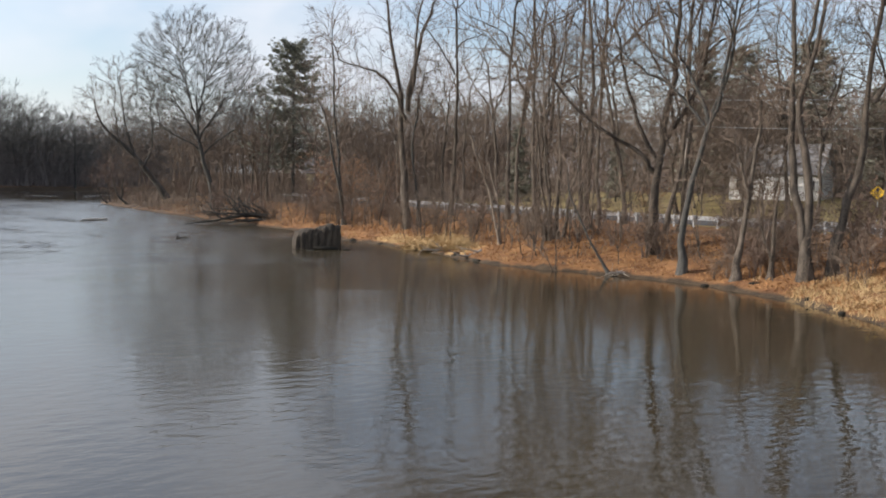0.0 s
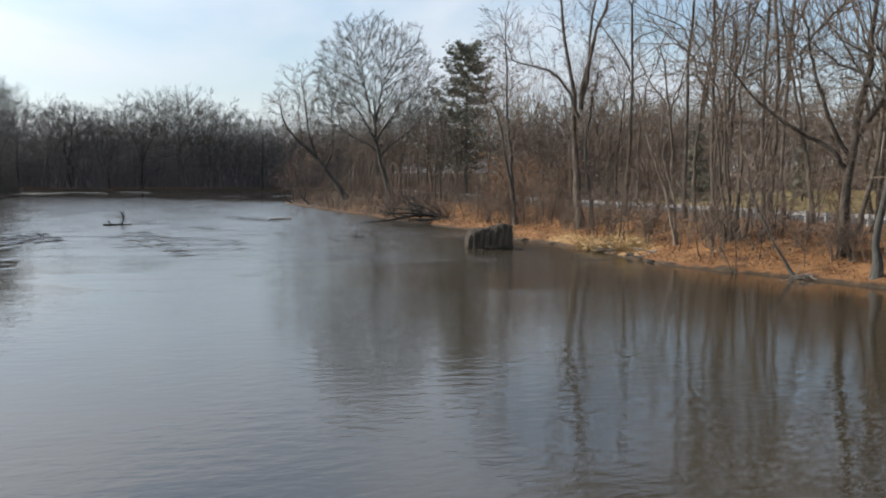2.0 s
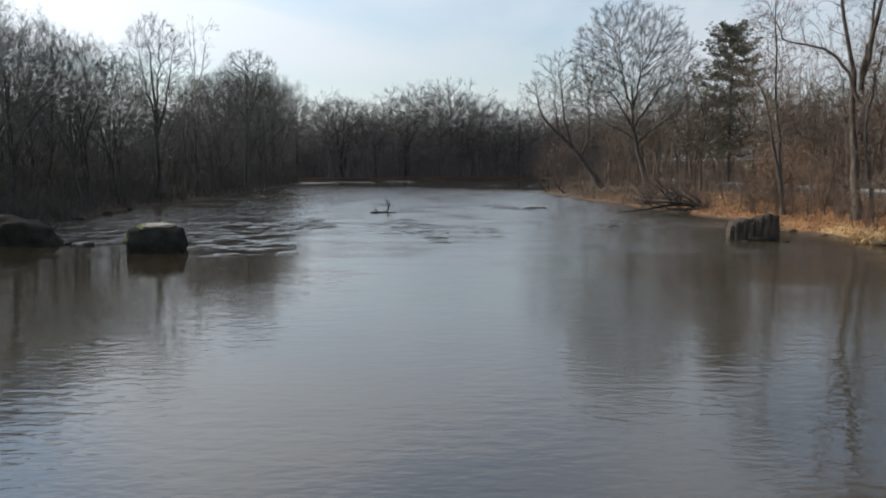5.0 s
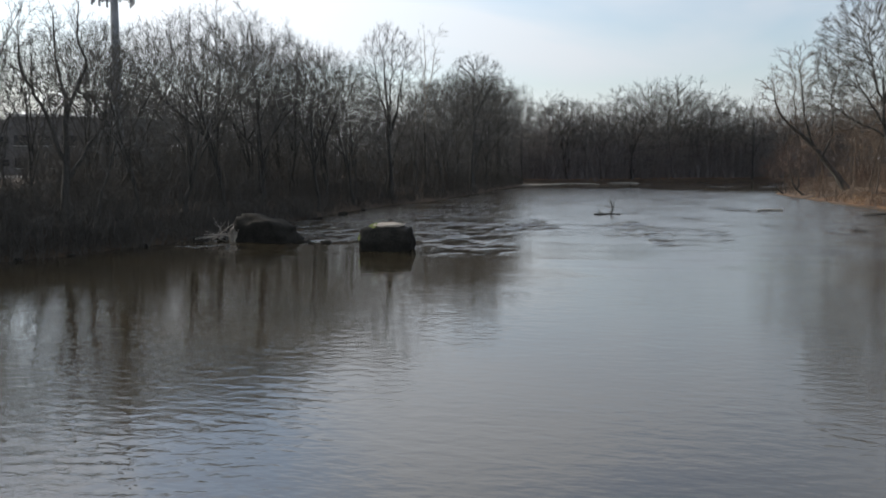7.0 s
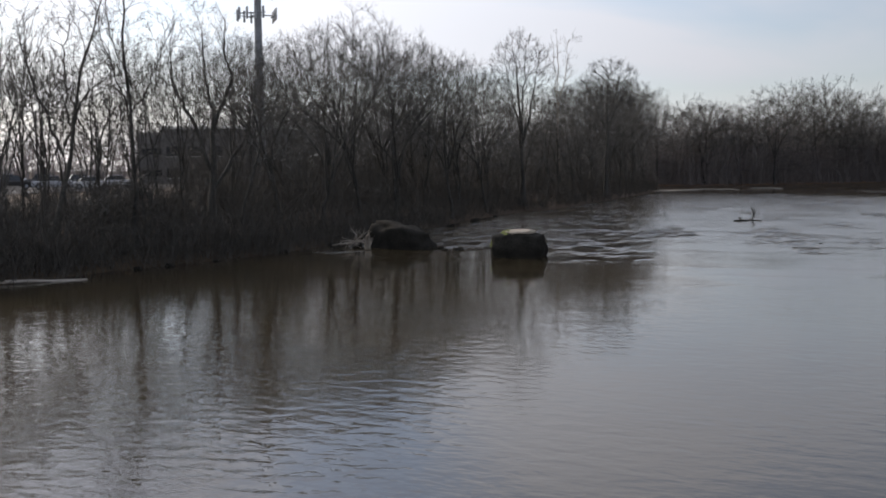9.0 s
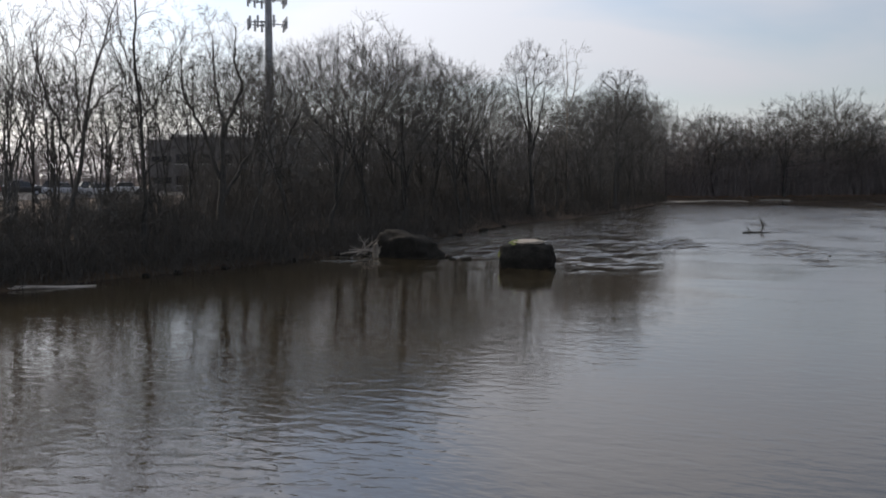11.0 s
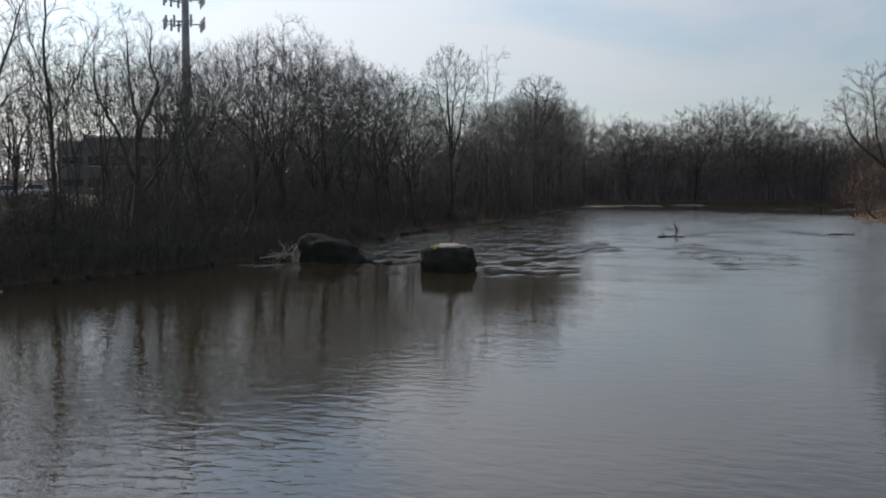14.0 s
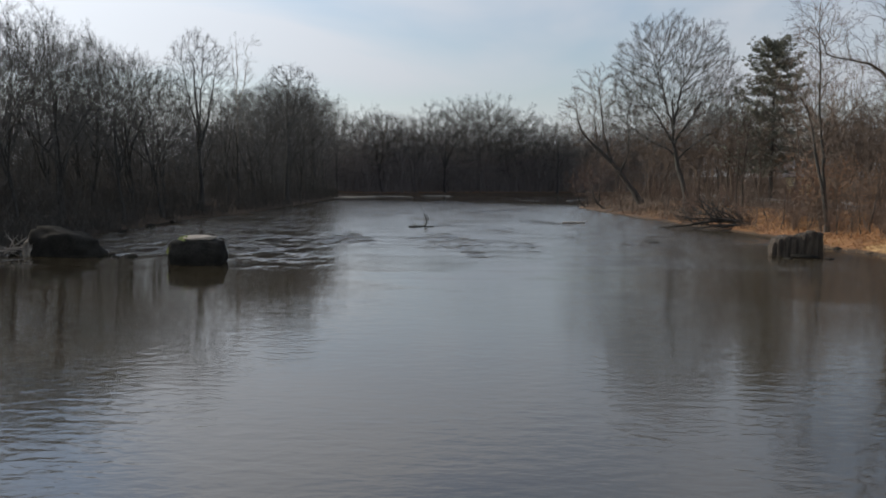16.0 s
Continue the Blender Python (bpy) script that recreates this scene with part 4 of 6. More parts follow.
bank_tree((40.9, 43.0), [([(0, 0, 0), (-.1, 0, 2.5), (-.15, 0, 5.6), (.4, 0, 9), (.9, .1, 13), (.8, 0, 18), (1.2, 0, 22)], 0.370, 0.060), ([(-.1, 0, 5.2), (-1.6, -.2, 6.6), (-3.4, -.5, 7.6), (-5.6, -.6, 9.2), (-7.4, -.6, 11.4)], 0.202, 0.050),
                         ([(.2, 0, 7), (1.5, .2, 9.5), (2.4, .3, 14), (2.7, .3, 18)], 0.168, 0.050), ([(0, .1, 6), (-1.6, .4, 9.6), (-2.6, .5, 13), (-3.0, .5, 17)], 0.151, 0.040)], {**LIMBY, "aims": 2600, "fine": 8, "bodies": ((0, 0, 23.5, 8, 8, 6.5),)}, 26,
          "big bare tree with a long limb reaching over the water", BARK, TWIG)
bank_tree((36.6, 42.4), [([(0, 0, 0), (-.5, 0, 1), (-1.4, 0, 2.9), (-2.3, 0, 4.9), (-2.6, 0, 6.4)], 0.109, 0.030)], THIN, 27, "thin bare sapling leaning out over the water", BARK_DARK, TWIG)
bank_tree((34.9, 45.4), [([(0, 0, 0), (-.3, 0, .5), (-.9, 0, 1.9)], 0.050, 0.020), ([(0, 0, 0), (.0, 0, 1.3), (-.2, 0, 2.8)], 0.042, 0.020)], THIN, 28, "thin bare sapling at the water's edge", BARK, TWIG)
bank_tree((39.3, 51.8), [([(0, 0, 0), (-.2, 0, 4), (-.5, 0, 9), (-.2, 0, 15)], 0.168, 0.040), ([(.35, .2, 0), (.5, .2, 5), (.3, .2, 10), (.6, .2, 16)], 0.168, 0.040), ([(-.4, .1, 0), (-.9, .1, 4), (-1.6, .1, 9), (-2.1, .1, 13)], 0.126, 0.030),
                         ([(.7, 0, 0), (1.1, 0, 4), (1.9, 0, 9), (2.6, 0, 13)], 0.126, 0.030), ([(.1, .5, 0), (0, .6, 5), (-.7, .7, 11), (-.9, .7, 15)], 0.118, 0.030)], {**SPARSE, "aims": 2600, "fine": 8, "bodies": ((0, 0, 24, 7, 7, 6),)}, 29, "clump of slender bare stems from one stool", BARK, TWIG)
bank_tree((37.3, 55.4), [([(0, 0, 0), (-.7, 0, 3), (-1.6, 0, 6), (-2.6, 0, 8.6)], 0.101, 0.030), ([(.1, .1, 0), (-.3, .2, 3.5), (-1.1, .2, 7), (-1.4, .2, 10)], 0.101, 0.030)], THIN, 30, "pair of slender pale leaning saplings", BARK_PALE, TWIG)
bank_tree((38.6, 72.0), [([(0, 0, 0), (-.3, 0, 4), (-.5, 0, 8), (-.25, 0, 11.2), (-.9, 0, 15), (-1.5, 0, 19), (-2.2, 0, 24)], 0.353, 0.060), ([(-.25, 0, 10.6), (.4, 0, 14), (1.2, 0, 18), (2.2, 0, 21), (3.4, 0, 23.4)], 0.227, 0.050),
                         ([(-.4, 0, 9.8), (-1.2, 0, 12), (-2.4, .1, 13.8), (-4.2, .1, 14.4), (-5.6, .1, 15.0), (-6.6, .1, 17)], 0.168, 0.040), ([(-.3, 0, 11.4), (.0, .2, 15), (.3, .2, 20), (.8, .2, 24)], 0.168, 0.050)], LIMBY, 31,
          "tall forked bare tree with one bent side limb", BARK, TWIG)
bank_tree((39.6, 71.8), [([(0, 0, 0), (-.4, 0, 3), (-.9, 0, 6), (-.8, 0, 10), (-.2, 0, 13.6)], 0.210, 0.050)], SPARSE, 32, "bare tree leaning on its taller neighbour", BARK_DARK, TWIG)
bank_tree((37.4, 83.4), [([(0, 0, 0), (-.4, 0, 3), (-1.5, 0, 7), (-2.2, 0, 10), (-3.4, 0, 12.5)], 0.218, 0.060), ([(-.2, 0, 2), (-.5, .2, 7), (-.8, .2, 12), (-1.1, .2, 19.5)], 0.202, 0.050)], LIMBY, 33, "bare tree leaning towards the river", BARK_DARK, TWIG)
bank_tree((35.6, 121.8), [([(0, 0, 0), (-.6, 0, 3.5), (-1.8, 0, 8), (-2.4, 0, 11.5), (-2.2, 0, 15.5)], 0.44, 0.080), ([(-2.1, 0, 9.6), (-.9, .2, 12.2), (.6, .3, 14.6)], 0.202, 0.060),
                          ([(-2.0, 0, 9.0), (-3.6, 0, 12), (-5.4, .3, 14.2)], 0.202, 0.060), ([(-2.3, 0, 11.5), (-1.6, -.6, 15), (-.6, -1.0, 18)], 0.168, 0.060), ([(-1.5, 0, 7.4), (.6, .2, 9.6), (2.6, .3, 11.6)], .15, .05), ([(-1.6, 0, 7.8), (-4.2, .1, 9.8), (-6.6, .2, 11.6)], .15, .05), ([(-2.4, 0, 12), (-3.2, .4, 16), (-3.8, .5, 20)], .16, .05)],
          {"bodies": ((-2.4, 0, 17.4, 8.6, 8, 9.0), (-2.4, 0, 13.2, 9.2, 8, 4.6)), "low": .36, "aims": 5200, "step": .5, "twig": 1.0, "sprays": 2, "twigs": 4, "fine": 9, "thick": .8, "stray": .36, "rise": .2, "crook": .18}, 34,
          "very large round-crowned bare tree on the river bank", BARK_DARK, TWIG_DARK, rmin=0.012)
bank_tree((36.4, 151.0), [([(0, 0, 0), (-2.4, 0, 3.6), (-5.6, 0, 7.4), (-8.8, 0, 10.4), (-10.6, 0, 13), (-11.2, 0, 15.5)], 0.5, 0.070), ([(-5.2, 0, 7), (-6, 0, 11), (-6.6, 0, 16), (-7.2, 0, 20)], 0.218, 0.050),
                          ([(-3.8, 0, 5.2), (-3.0, .3, 10), (-3.4, .3, 15), (-2.4, .3, 18.5)], 0.202, 0.050), ([(-7.4, 0, 9.2), (-8.2, .2, 13), (-8.4, .2, 18)], 0.151, 0.040)], {"halo": (3.6,), "low": .15, "aims": 1900, "step": .5, "twig": 1.0, "sprays": 2, "twigs": 3}, 35, "big bare tree leaning far out over the river", BARK_DARK, TWIG, rmin=0.012)
bank_tree((30.9, 172.0), [([(0, 0, 0), (-1.1, 0, .9), (-1.8, 0, 2.8), (-2.5, 0, 5)], 0.185, 0.050), ([(.3, 0, 0), (.0, 0, 2.5), (-.6, 0, 6)], 0.134, 0.040)], SPARSE, 36, "small crooked bare tree at the point of the bank", BARK_DARK, TWIG_RED, rmin=0.012)
bank_tree((31.8, 160.0), [([(0, 0, 0), (-1.6, 0, 1.6), (-2.4, 0, 4.4), (-3.0, 0, 7.5)], 0.202, 0.050), ([(-1, 0, 1), (-.8, 0, 4), (-.4, 0, 8)], 0.134, 0.040)], SPARSE, 37, "small twisted bare tree over the water", BARK_DARK, TWIG_RED, rmin=0.012)

# ---- kinds of tree that are repeated ----

def kinds(count, spec, seed, lo, hi, r, forks, label, bark, twig, rmin, group, lean=.05, fork_at=.3, spread=.16, wide=.25, low=.36):
    made = []
    for k in range(count):
        rng = np.random.default_rng(seed + k)
        h = rng.uniform(lo, hi)
        (tv, tf), (cv, cf) = tree_meshes(plain_stems(rng, h, r * h / hi, forks + k % 2, lean, fork_at, spread), {**spec, "bodies": dome(rng, h, wide * rng.uniform(.85, 1.15), low)}, seed * 3 + k, rmin, 6)
        made.append((h, mesh_of("trunk", tv, tf, bark, True), mesh_of("crown", cv, cf, twig, True), label, group))
    return made


def plant(kind, at, height, turn, name="bare_tree", category="tree", z=None):
    h, tm, cm, label, group = kind
    ob = thing(name, pose(at[0], at[1], (gz(*at) if z is None else z) - 0.15, 0, 0, turn) @ Matrix.Scale(height / h, 4), label, category, group)
    part("trunk", tm, None, ob)
    part("crown", cm, None, ob)
    return ob


TALL = kinds(6, {"low": .34, "aims": 560, "step": .6, "twig": 1.0, "fine": 5, "twigs": 1}, 100, 18, 22, .21, 3, "tall bare deciduous tree on the wooded bank", BARK, TWIG, .010, "trees of the right bank", .05, .34, .16, .26, .32)
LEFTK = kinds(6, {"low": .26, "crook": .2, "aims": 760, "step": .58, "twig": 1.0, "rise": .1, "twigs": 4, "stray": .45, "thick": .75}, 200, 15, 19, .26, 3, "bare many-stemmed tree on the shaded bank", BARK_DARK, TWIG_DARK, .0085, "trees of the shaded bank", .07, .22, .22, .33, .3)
FARK = kinds(5, {"low": .12, "crook": .08, "twigs": 4, "thick": .9, "stray": .5, "aims": 560, "step": .85, "twig": 1.6, "fine": 8}, 300, 18, 24, .36, 3, "bare tree on the distant shore", BARK_DARK, TWIG_DARK, .0145, "trees of the distant shore", .06, .2, .18, .38, .1)
SAPL = kinds(4, {"low": .2, "aims": 170, "step": .4, "twig": .7}, 400, 7, 10, .085, 2, "slender bare sapling on the leafy bank", BARK, TWIG, .009, "saplings of the right bank", .1, .15, .12, .2, .25)
rng = np.random.default_rng(77)

# right side: behind the road and among the trees of the point
for x, y, h in ((53.4, 78.6, 25), (60, 73.6, 25), (47.6, 64.2, 27), (57, 92, 23), (49, 96, 20), (46, 110, 20), (43, 128, 19), (40, 138, 18), (46, 142, 21), (39, 160, 17), (36, 168, 15), (47, 165, 18),
                (55, 150, 20), (52, 120, 21), (60, 130, 22), (63, 108, 23), (70, 96, 24), (67, 84, 24), (76, 76, 24), (66, 66, 22), (72, 58, 24), (80, 52, 25), (60, 46, 20), (78, 104, 25), (95, 82, 26),
                (70, 125, 24), (62, 160, 22), (41, 116, 16), (38, 145, 14), (45, 104, 15), (37.5, 108, 13), (36.5, 134, 14), (34.5, 165, 11), (33.8, 176, 10),
                (58, 38, 22), (64, 32, 23), (75, 40, 25), (48, 47, 26), (50, 58, 27), (44, 63, 25), (49, 29, 22)):
    plant(TALL[rng.integers(6)], (x + rng.normal(0, .5), y + rng.normal(0, .5)), h * rng.uniform(.92, 1.06), rng.uniform(0, 360))
for x, y, h in ((37.5, 46.5, 6), (38.6, 48.6, 8), (36.2, 49.2, 6), (37.4, 59, 8), (36.8, 66, 6), (40.2, 61, 9), (41.4, 56.2, 9), (36.4, 68.6, 5), (38.6, 77.6, 9), (37.0, 80.6, 7), (39.2, 88.6, 9), (36.6, 92, 8), (42.6, 47.4, 8), (43, 52, 9),
                (41.6, 39.6, 7), (43.4, 36.2, 7), (41.0, 36.4, 6), (43.6, 31.6, 7), (45.4, 27.6, 6), (41.6, 66.4, 9), (42.6, 74, 10), (41.6, 82, 9), (35.8, 97, 7), (38, 100, 8), (35, 112, 8), (34.2, 118, 8), (34, 128, 8), (33.4, 136, 8),
                (32.8, 142, 7), (32.6, 150, 6), (32.4, 156, 6), (39.8, 45.2, 7), (36.2, 53.2, 5), (35.6, 63.6, 4)):
    plant(SAPL[rng.integers(4)], (x, y), h * rng.uniform(.9, 1.1), rng.uniform(0, 360), "sapling", "sapling")

# added trees: their crowns, above the view, darken the reflection in the water
HIGH_ADDED = kinds(3, {"low": .69, "aims": 2200, "fine": 9, "twigs": 4, "thick": 1.1, "step": .55, "twig": 1.1}, 520, 28, 30, .19, 2, "tall bare tree added so its high crown darkens the reflection", BARK, TWIG, .011, "high-crowned trees of the right bank", .02, .6, .16, .32, .68)
for x, y, h in ((44, 60.5, 30), (46, 67, 31), (43.2, 52.6, 29), (47.4, 56.4, 30), (44.6, 74.6, 31), (45, 46.4, 29), (51, 63, 31)):
    plant(HIGH_ADDED[rng.integers(3)], (x, y), h, rng.uniform(0, 360))
BROWN = kinds(3, {"low": .06, "aims": 700, "step": .5, "twig": .9}, 430, 10, 13, .14, 4, "twiggy brown bare tree beyond the road", BARK, TWIG, .012, "twiggy trees beyond the road", .06, .12, .2, .36, .06)
for x, y, h in ((67.8, 59.6, 13), (70.6, 62.6, 14), (65.4, 62.8, 12), (71.0, 60.2, 11), (76, 67, 14), (72, 70, 13), (64.4, 68.4, 11), (83, 60, 12), (68, 76, 12), (79, 52, 10), (80, 69.5, 9), (81.6, 67.7, 10), (78, 71.6, 11), (85.2, 63, 9), (76.5, 73.5, 10)):
    plant(BROWN[rng.integers(3)], (x, y), h, rng.uniform(0, 360))
for k in range(46):
    y = 29 + 62 * rng.uniform()
    x = float(np.interp(y, *RIGHT.T)) + rng.uniform(1.0, 10)
    plant(SAPL[rng.integers(4)], (x, y), rng.uniform(2.5, 7), rng.uniform(0, 360), "sapling", "sapling")

# shaded left bank
SKYLINE = np.array(((-60, .2), (-42, .15), (-35.5, .135), (-31.5, .147), (-29.5, .142), (-26.5, .153), (-24, .171), (-21.3, .142), (-18.4, .134), (-16.6, .112), (-14, .09), (-11, .092), (-9.5, .1), (-7.2, .098), (-6.2, .08), (-5.4, .068)))   # bearing of the wood's top from the bridge, and its rise


def under_skyline(x, y, h, r):
    """The wood's canopy drops steadily upstream."""
    d = math.hypot(x, y)
    return min(h, d * float(np.interp(math.degrees(math.atan2(x, y)), *SKYLINE.T)) * r + EYE[2] - gz(x, y))


bank_tree((-29.8, 122.3), [([(0, 0, 0), (0, 0, 6), (-.1, 0, 11), (-.3, 0, 16), (-.5, 0, 20)], .36, .05), ([(0, 0, 9), (-1.2, .2, 14), (-2.0, .3, 19)], .2, .04), ([(0, 0, 8.5), (1.2, .2, 13.5), (2.1, .2, 18.5)], .2, .04), ([(0, 0, 10), (.6, -.4, 15), (1.0, -.5, 20)], .18, .04)],
          {"bodies": ((-.1, 0, 18.6, 4.1, 4, 5.0), (-.1, 0, 13.6, 3.0, 3, 4.5)), "low": .3, "twigs": 3, "aims": 2200, "step": .42, "twig": .8}, 51, "tall oval-crowned bare tree at the water's edge", BARK_DARK, TWIG_DARK, rmin=.011)
bank_tree((-25.6, 170.7), [([(0, 0, 0), (0, 0, 7), (.2, 0, 14), (.2, 0, 18), (.5, 0, 22)], .4, .06), ([(.1, 0, 12), (-2.0, 0, 16), (-3.2, 0, 19)], .2, .05), ([(.2, 0, 13), (2.2, 0, 17), (4.0, 0, 20)], .2, .05), ([(.2, 0, 14), (.9, .5, 18), (1.6, .6, 21.5)], .2, .05)],
          {"bodies": ((.4, 0, 21.2, 5.2, 5, 4.2), (.4, 0, 17.4, 4.2, 4, 3.0)), "low": .35, "twigs": 3, "aims": 2200, "step": .42, "twig": .8}, 52, "tall bare tree standing over the shaded point", BARK_DARK, TWIG_DARK, rmin=.012)
bank_tree((-37.0, 57.1), [([(0, 0, 0), (.1, 0, 3.5), (.1, 0, 7), (.2, 0, 9), (-.2, 0, 14)], .3, .05), ([(.1, 0, 6.4), (1.2, 0, 9.6), (1.5, 0, 10.6), (1.1, 0, 12.6), (1.2, 0, 14.6)], .16, .04), ([(.1, 0, 4), (-1.2, 0, 7.5), (-2.4, 0, 10), (-2.6, 0, 13)], .18, .04),
                          ([(.1, 0, 2.6), (1.6, 0, 5), (2.9, 0, 6.6), (3.4, 0, 8.6)], .16, .04)], {"bodies": ((-.2, 0, 10.2, 4.4, 4, 5.2),), "low": .2, "aims": 1300, "step": .42, "twig": .8}, 53, "bare tree with one crooked upright limb", BARK_DARK, TWIG_DARK)
bank_tree((-35.9, 47.0), [([(0, 0, 0), (.0, 0, 6), (-.05, 0, 11), (0, 0, 16), (.1, 0, 22)], 0.143, 0.03), ([(0, 0, 7.5), (-1.2, 0, 11.2), (-2.2, 0, 16)], 0.06, 0.015), ([(0, 0, 8.4), (1.4, 0, 11), (3.0, 0, 13.8)], 0.06, 0.015), ([(0, 0, 10), (-.7, 0, 13), (-1.1, 0, 17)], 0.0525, 0.015),
                          ([(0, 0, 5), (1.6, 0, 7.2), (2.5, 0, 9.6)], 0.0525, 0.015)], {**SPARSE, "aims": 900}, 54, "slim straight bare tree with rising boughs", BARK_DARK, TWIG_DARK)
bank_tree((-40.0, 44.6), [([(0, 0, 0), (.5, 0, 4), (1.3, 0, 8), (2.3, 0, 12), (2.9, 0, 14.8)], 0.18, 0.03), ([(.8, 0, 5.6), (2.6, .2, 9), (4.6, .2, 11)], 0.09, 0.0225), ([(.7, 0, 5), (-.6, .2, 9), (-1.4, .2, 13)], 0.09, 0.0225), ([(1.1, 0, 7), (1.0, .3, 11), (1.6, .3, 14)], 0.075, 0.0225)],
          {"bodies": ((1.6, 0, 10.5, 3.6, 3, 5.2),), "low": .2, "aims": 900, "step": .42, "twig": .8}, 55, "bare tree leaning along the shaded bank", BARK_DARK, TWIG_DARK)
bank_tree((-33.9, 56.4), [([(0, 0, 0), (-.1, 0, 2), (.7, 0, 5), (1.0, 0, 7.4), (.6, 0, 10)], 0.143, 0.03), ([(.7, 0, 5.0), (1.9, 0, 5.6), (3.1, 0, 5.8)], 0.075, 0.015), ([(.9, 0, 7), (1.9, 0, 9), (2.6, 0, 11.4)], 0.075, 0.015)], {**SPARSE, "aims": 900}, 56, "thin dark crooked tree at the water's edge", BARK_DARK, TWIG_DARK)
bank_tree((-43.2, 38.6), [([(0, 0, 0), (.4, 0, 5), (1.2, 0, 10), (2.0, 0, 16), (3.2, 0, 21)], 0.18, 0.03), ([(.8, 0, 7), (2.2, .2, 11), (4.2, .2, 15)], 0.09, 0.0225), ([(.6, 0, 8), (-.3, .2, 13), (.2, .2, 18)], 0.09, 0.0225)], {**SPARSE, "aims": 900}, 57, "tall slender bare tree on the shaded bank", BARK_DARK, TWIG_DARK)
bank_tree((-29.6, 147.0), [([(0, 0, 0), (0, 0, 9), (.1, 0, 18), (.2, 0, 26)], .24, .03), ([(0, 0, 15), (-.8, 0, 19.5), (-1.2, 0, 24.5)], .09, .02), ([(0, 0, 16), (1.0, 0, 21), (1.3, 0, 25)], .09, .02)], {"halo": (1.4,), "low": .4, "aims": 350, "step": .5}, 58, "very slender pale bare tree rising above the wood", BARK_PALE, TWIG_DARK, rmin=.012)
SLIM = kinds(4, {"low": .25, "aims": 420, "step": .42, "twig": .8, "rise": .25}, 470, 12, 15, .15, 2, "slim open-crowned bare tree on the shaded bank", BARK_DARK, TWIG_DARK, .009, "slim trees of the shaded bank", .08, .2, .13, .2, .3)
for x, y, h in ((-41, 41.5, 12), (-45, 46, 13), (-38.5, 52, 12), (-43, 53, 13), (-47.5, 52, 12), (-41.5, 60, 13), (-50, 57, 13), (-46, 63, 14), (-53, 50, 12), (-56, 62, 13), (-37, 49.5, 9), (-52, 68, 14), (-60, 60, 13), (-39.5, 64, 13), (-44, 42, 13), (-47, 47, 14), (-40.5, 48.5, 11), (-49, 54, 14), (-54, 57, 14), (-44.5, 58, 12), (-57, 54, 13), (-62, 66, 14)):
    plant(SLIM[rng.integers(4)], (x, y), h * rng.uniform(.9, 1.1), rng.uniform(0, 360))
for x, y, h in ((-33.5, 67.9, 17.5), (-34, 64, 14.5), (-32.5, 74, 17), (-31.6, 80, 15.5), (-33.4, 86, 18), (-31.2, 93, 16.5), (-32, 100, 18), (-31.2, 107, 17), (-32.6, 114, 18.5), (-30.6, 128, 17), (-28.6, 135, 16.5), (-29, 142, 17), (-27.2, 150, 16), (-28, 158, 18),
                (-26.6, 164, 15), (-26.2, 180, 17), (-26, 192, 16), (-25.4, 204, 15), (-38, 70, 18.5), (-38.6, 80, 19), (-37.4, 92, 19), (-38, 104, 19), (-37, 118, 20), (-36, 132, 20), (-34, 150, 21), (-33, 168, 21), (-33, 186, 20),
                (-43, 128, 21), (-45, 78, 18), (-45, 100, 19), (-41, 88, 17), (-42, 112, 18), (-35, 123, 17), (-35.5, 98, 16), (-47, 57, 10),
                (-50, 82, 14), (-55, 92, 14), (-58, 84, 13), (-62, 96, 14),
                (-30, 175, 19), (-29, 188, 19), (-28, 206, 19), (-35, 195, 20), (-34, 228, 20), (-29, 250, 19), (-33, 245, 20), (-27, 222, 18),
                (-26.6, 214, 18), (-28, 226, 18), (-25.6, 240, 17), (-31, 200, 20), (-32, 216, 20), (-60, 72, 10)):
    plant(LEFTK[rng.integers(6)], (x + rng.normal(0, .4), y + rng.normal(0, .6)), under_skyline(x, y, h * rng.uniform(1, 1.1) * (1.16 if y < 118 else 1.34), rng.uniform(.94, 1.03)), rng.uniform(0, 360))

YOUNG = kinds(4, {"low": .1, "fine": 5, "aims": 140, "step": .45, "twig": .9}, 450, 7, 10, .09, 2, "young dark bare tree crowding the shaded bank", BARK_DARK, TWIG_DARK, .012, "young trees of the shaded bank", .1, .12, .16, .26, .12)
for k in range(115):
    y = 66 + 171 * rng.uniform() ** .75
    x = float(np.interp(y, *LEFT.T)) - rng.uniform(1.5, 16)
    plant(YOUNG[rng.integers(4)], (x, y), rng.uniform(6, 12.5), rng.uniform(0, 360), "young_tree")
for k in range(14):
    y = 32 + 26 * rng.uniform()
    x = float(np.interp(y, *LEFT.T)) - rng.uniform(1.5, 9)
    plant(YOUNG[rng.integers(4)], (x, y), rng.uniform(3, 6), rng.uniform(0, 360), "young_tree")

# distant shore
for k in range(46):
    x = -24 + k * 3.3 + rng.normal(0, 1.2)
    y = np.interp(x, *FAR.T) + rng.uniform(2, 14) + (k % 3) * 5
    plant(FARK[rng.integers(5)], (x, y), rng.uniform(21, 26) + 7 * math.exp(-((x - 22) / 17) ** 2), rng.uniform(0, 360))


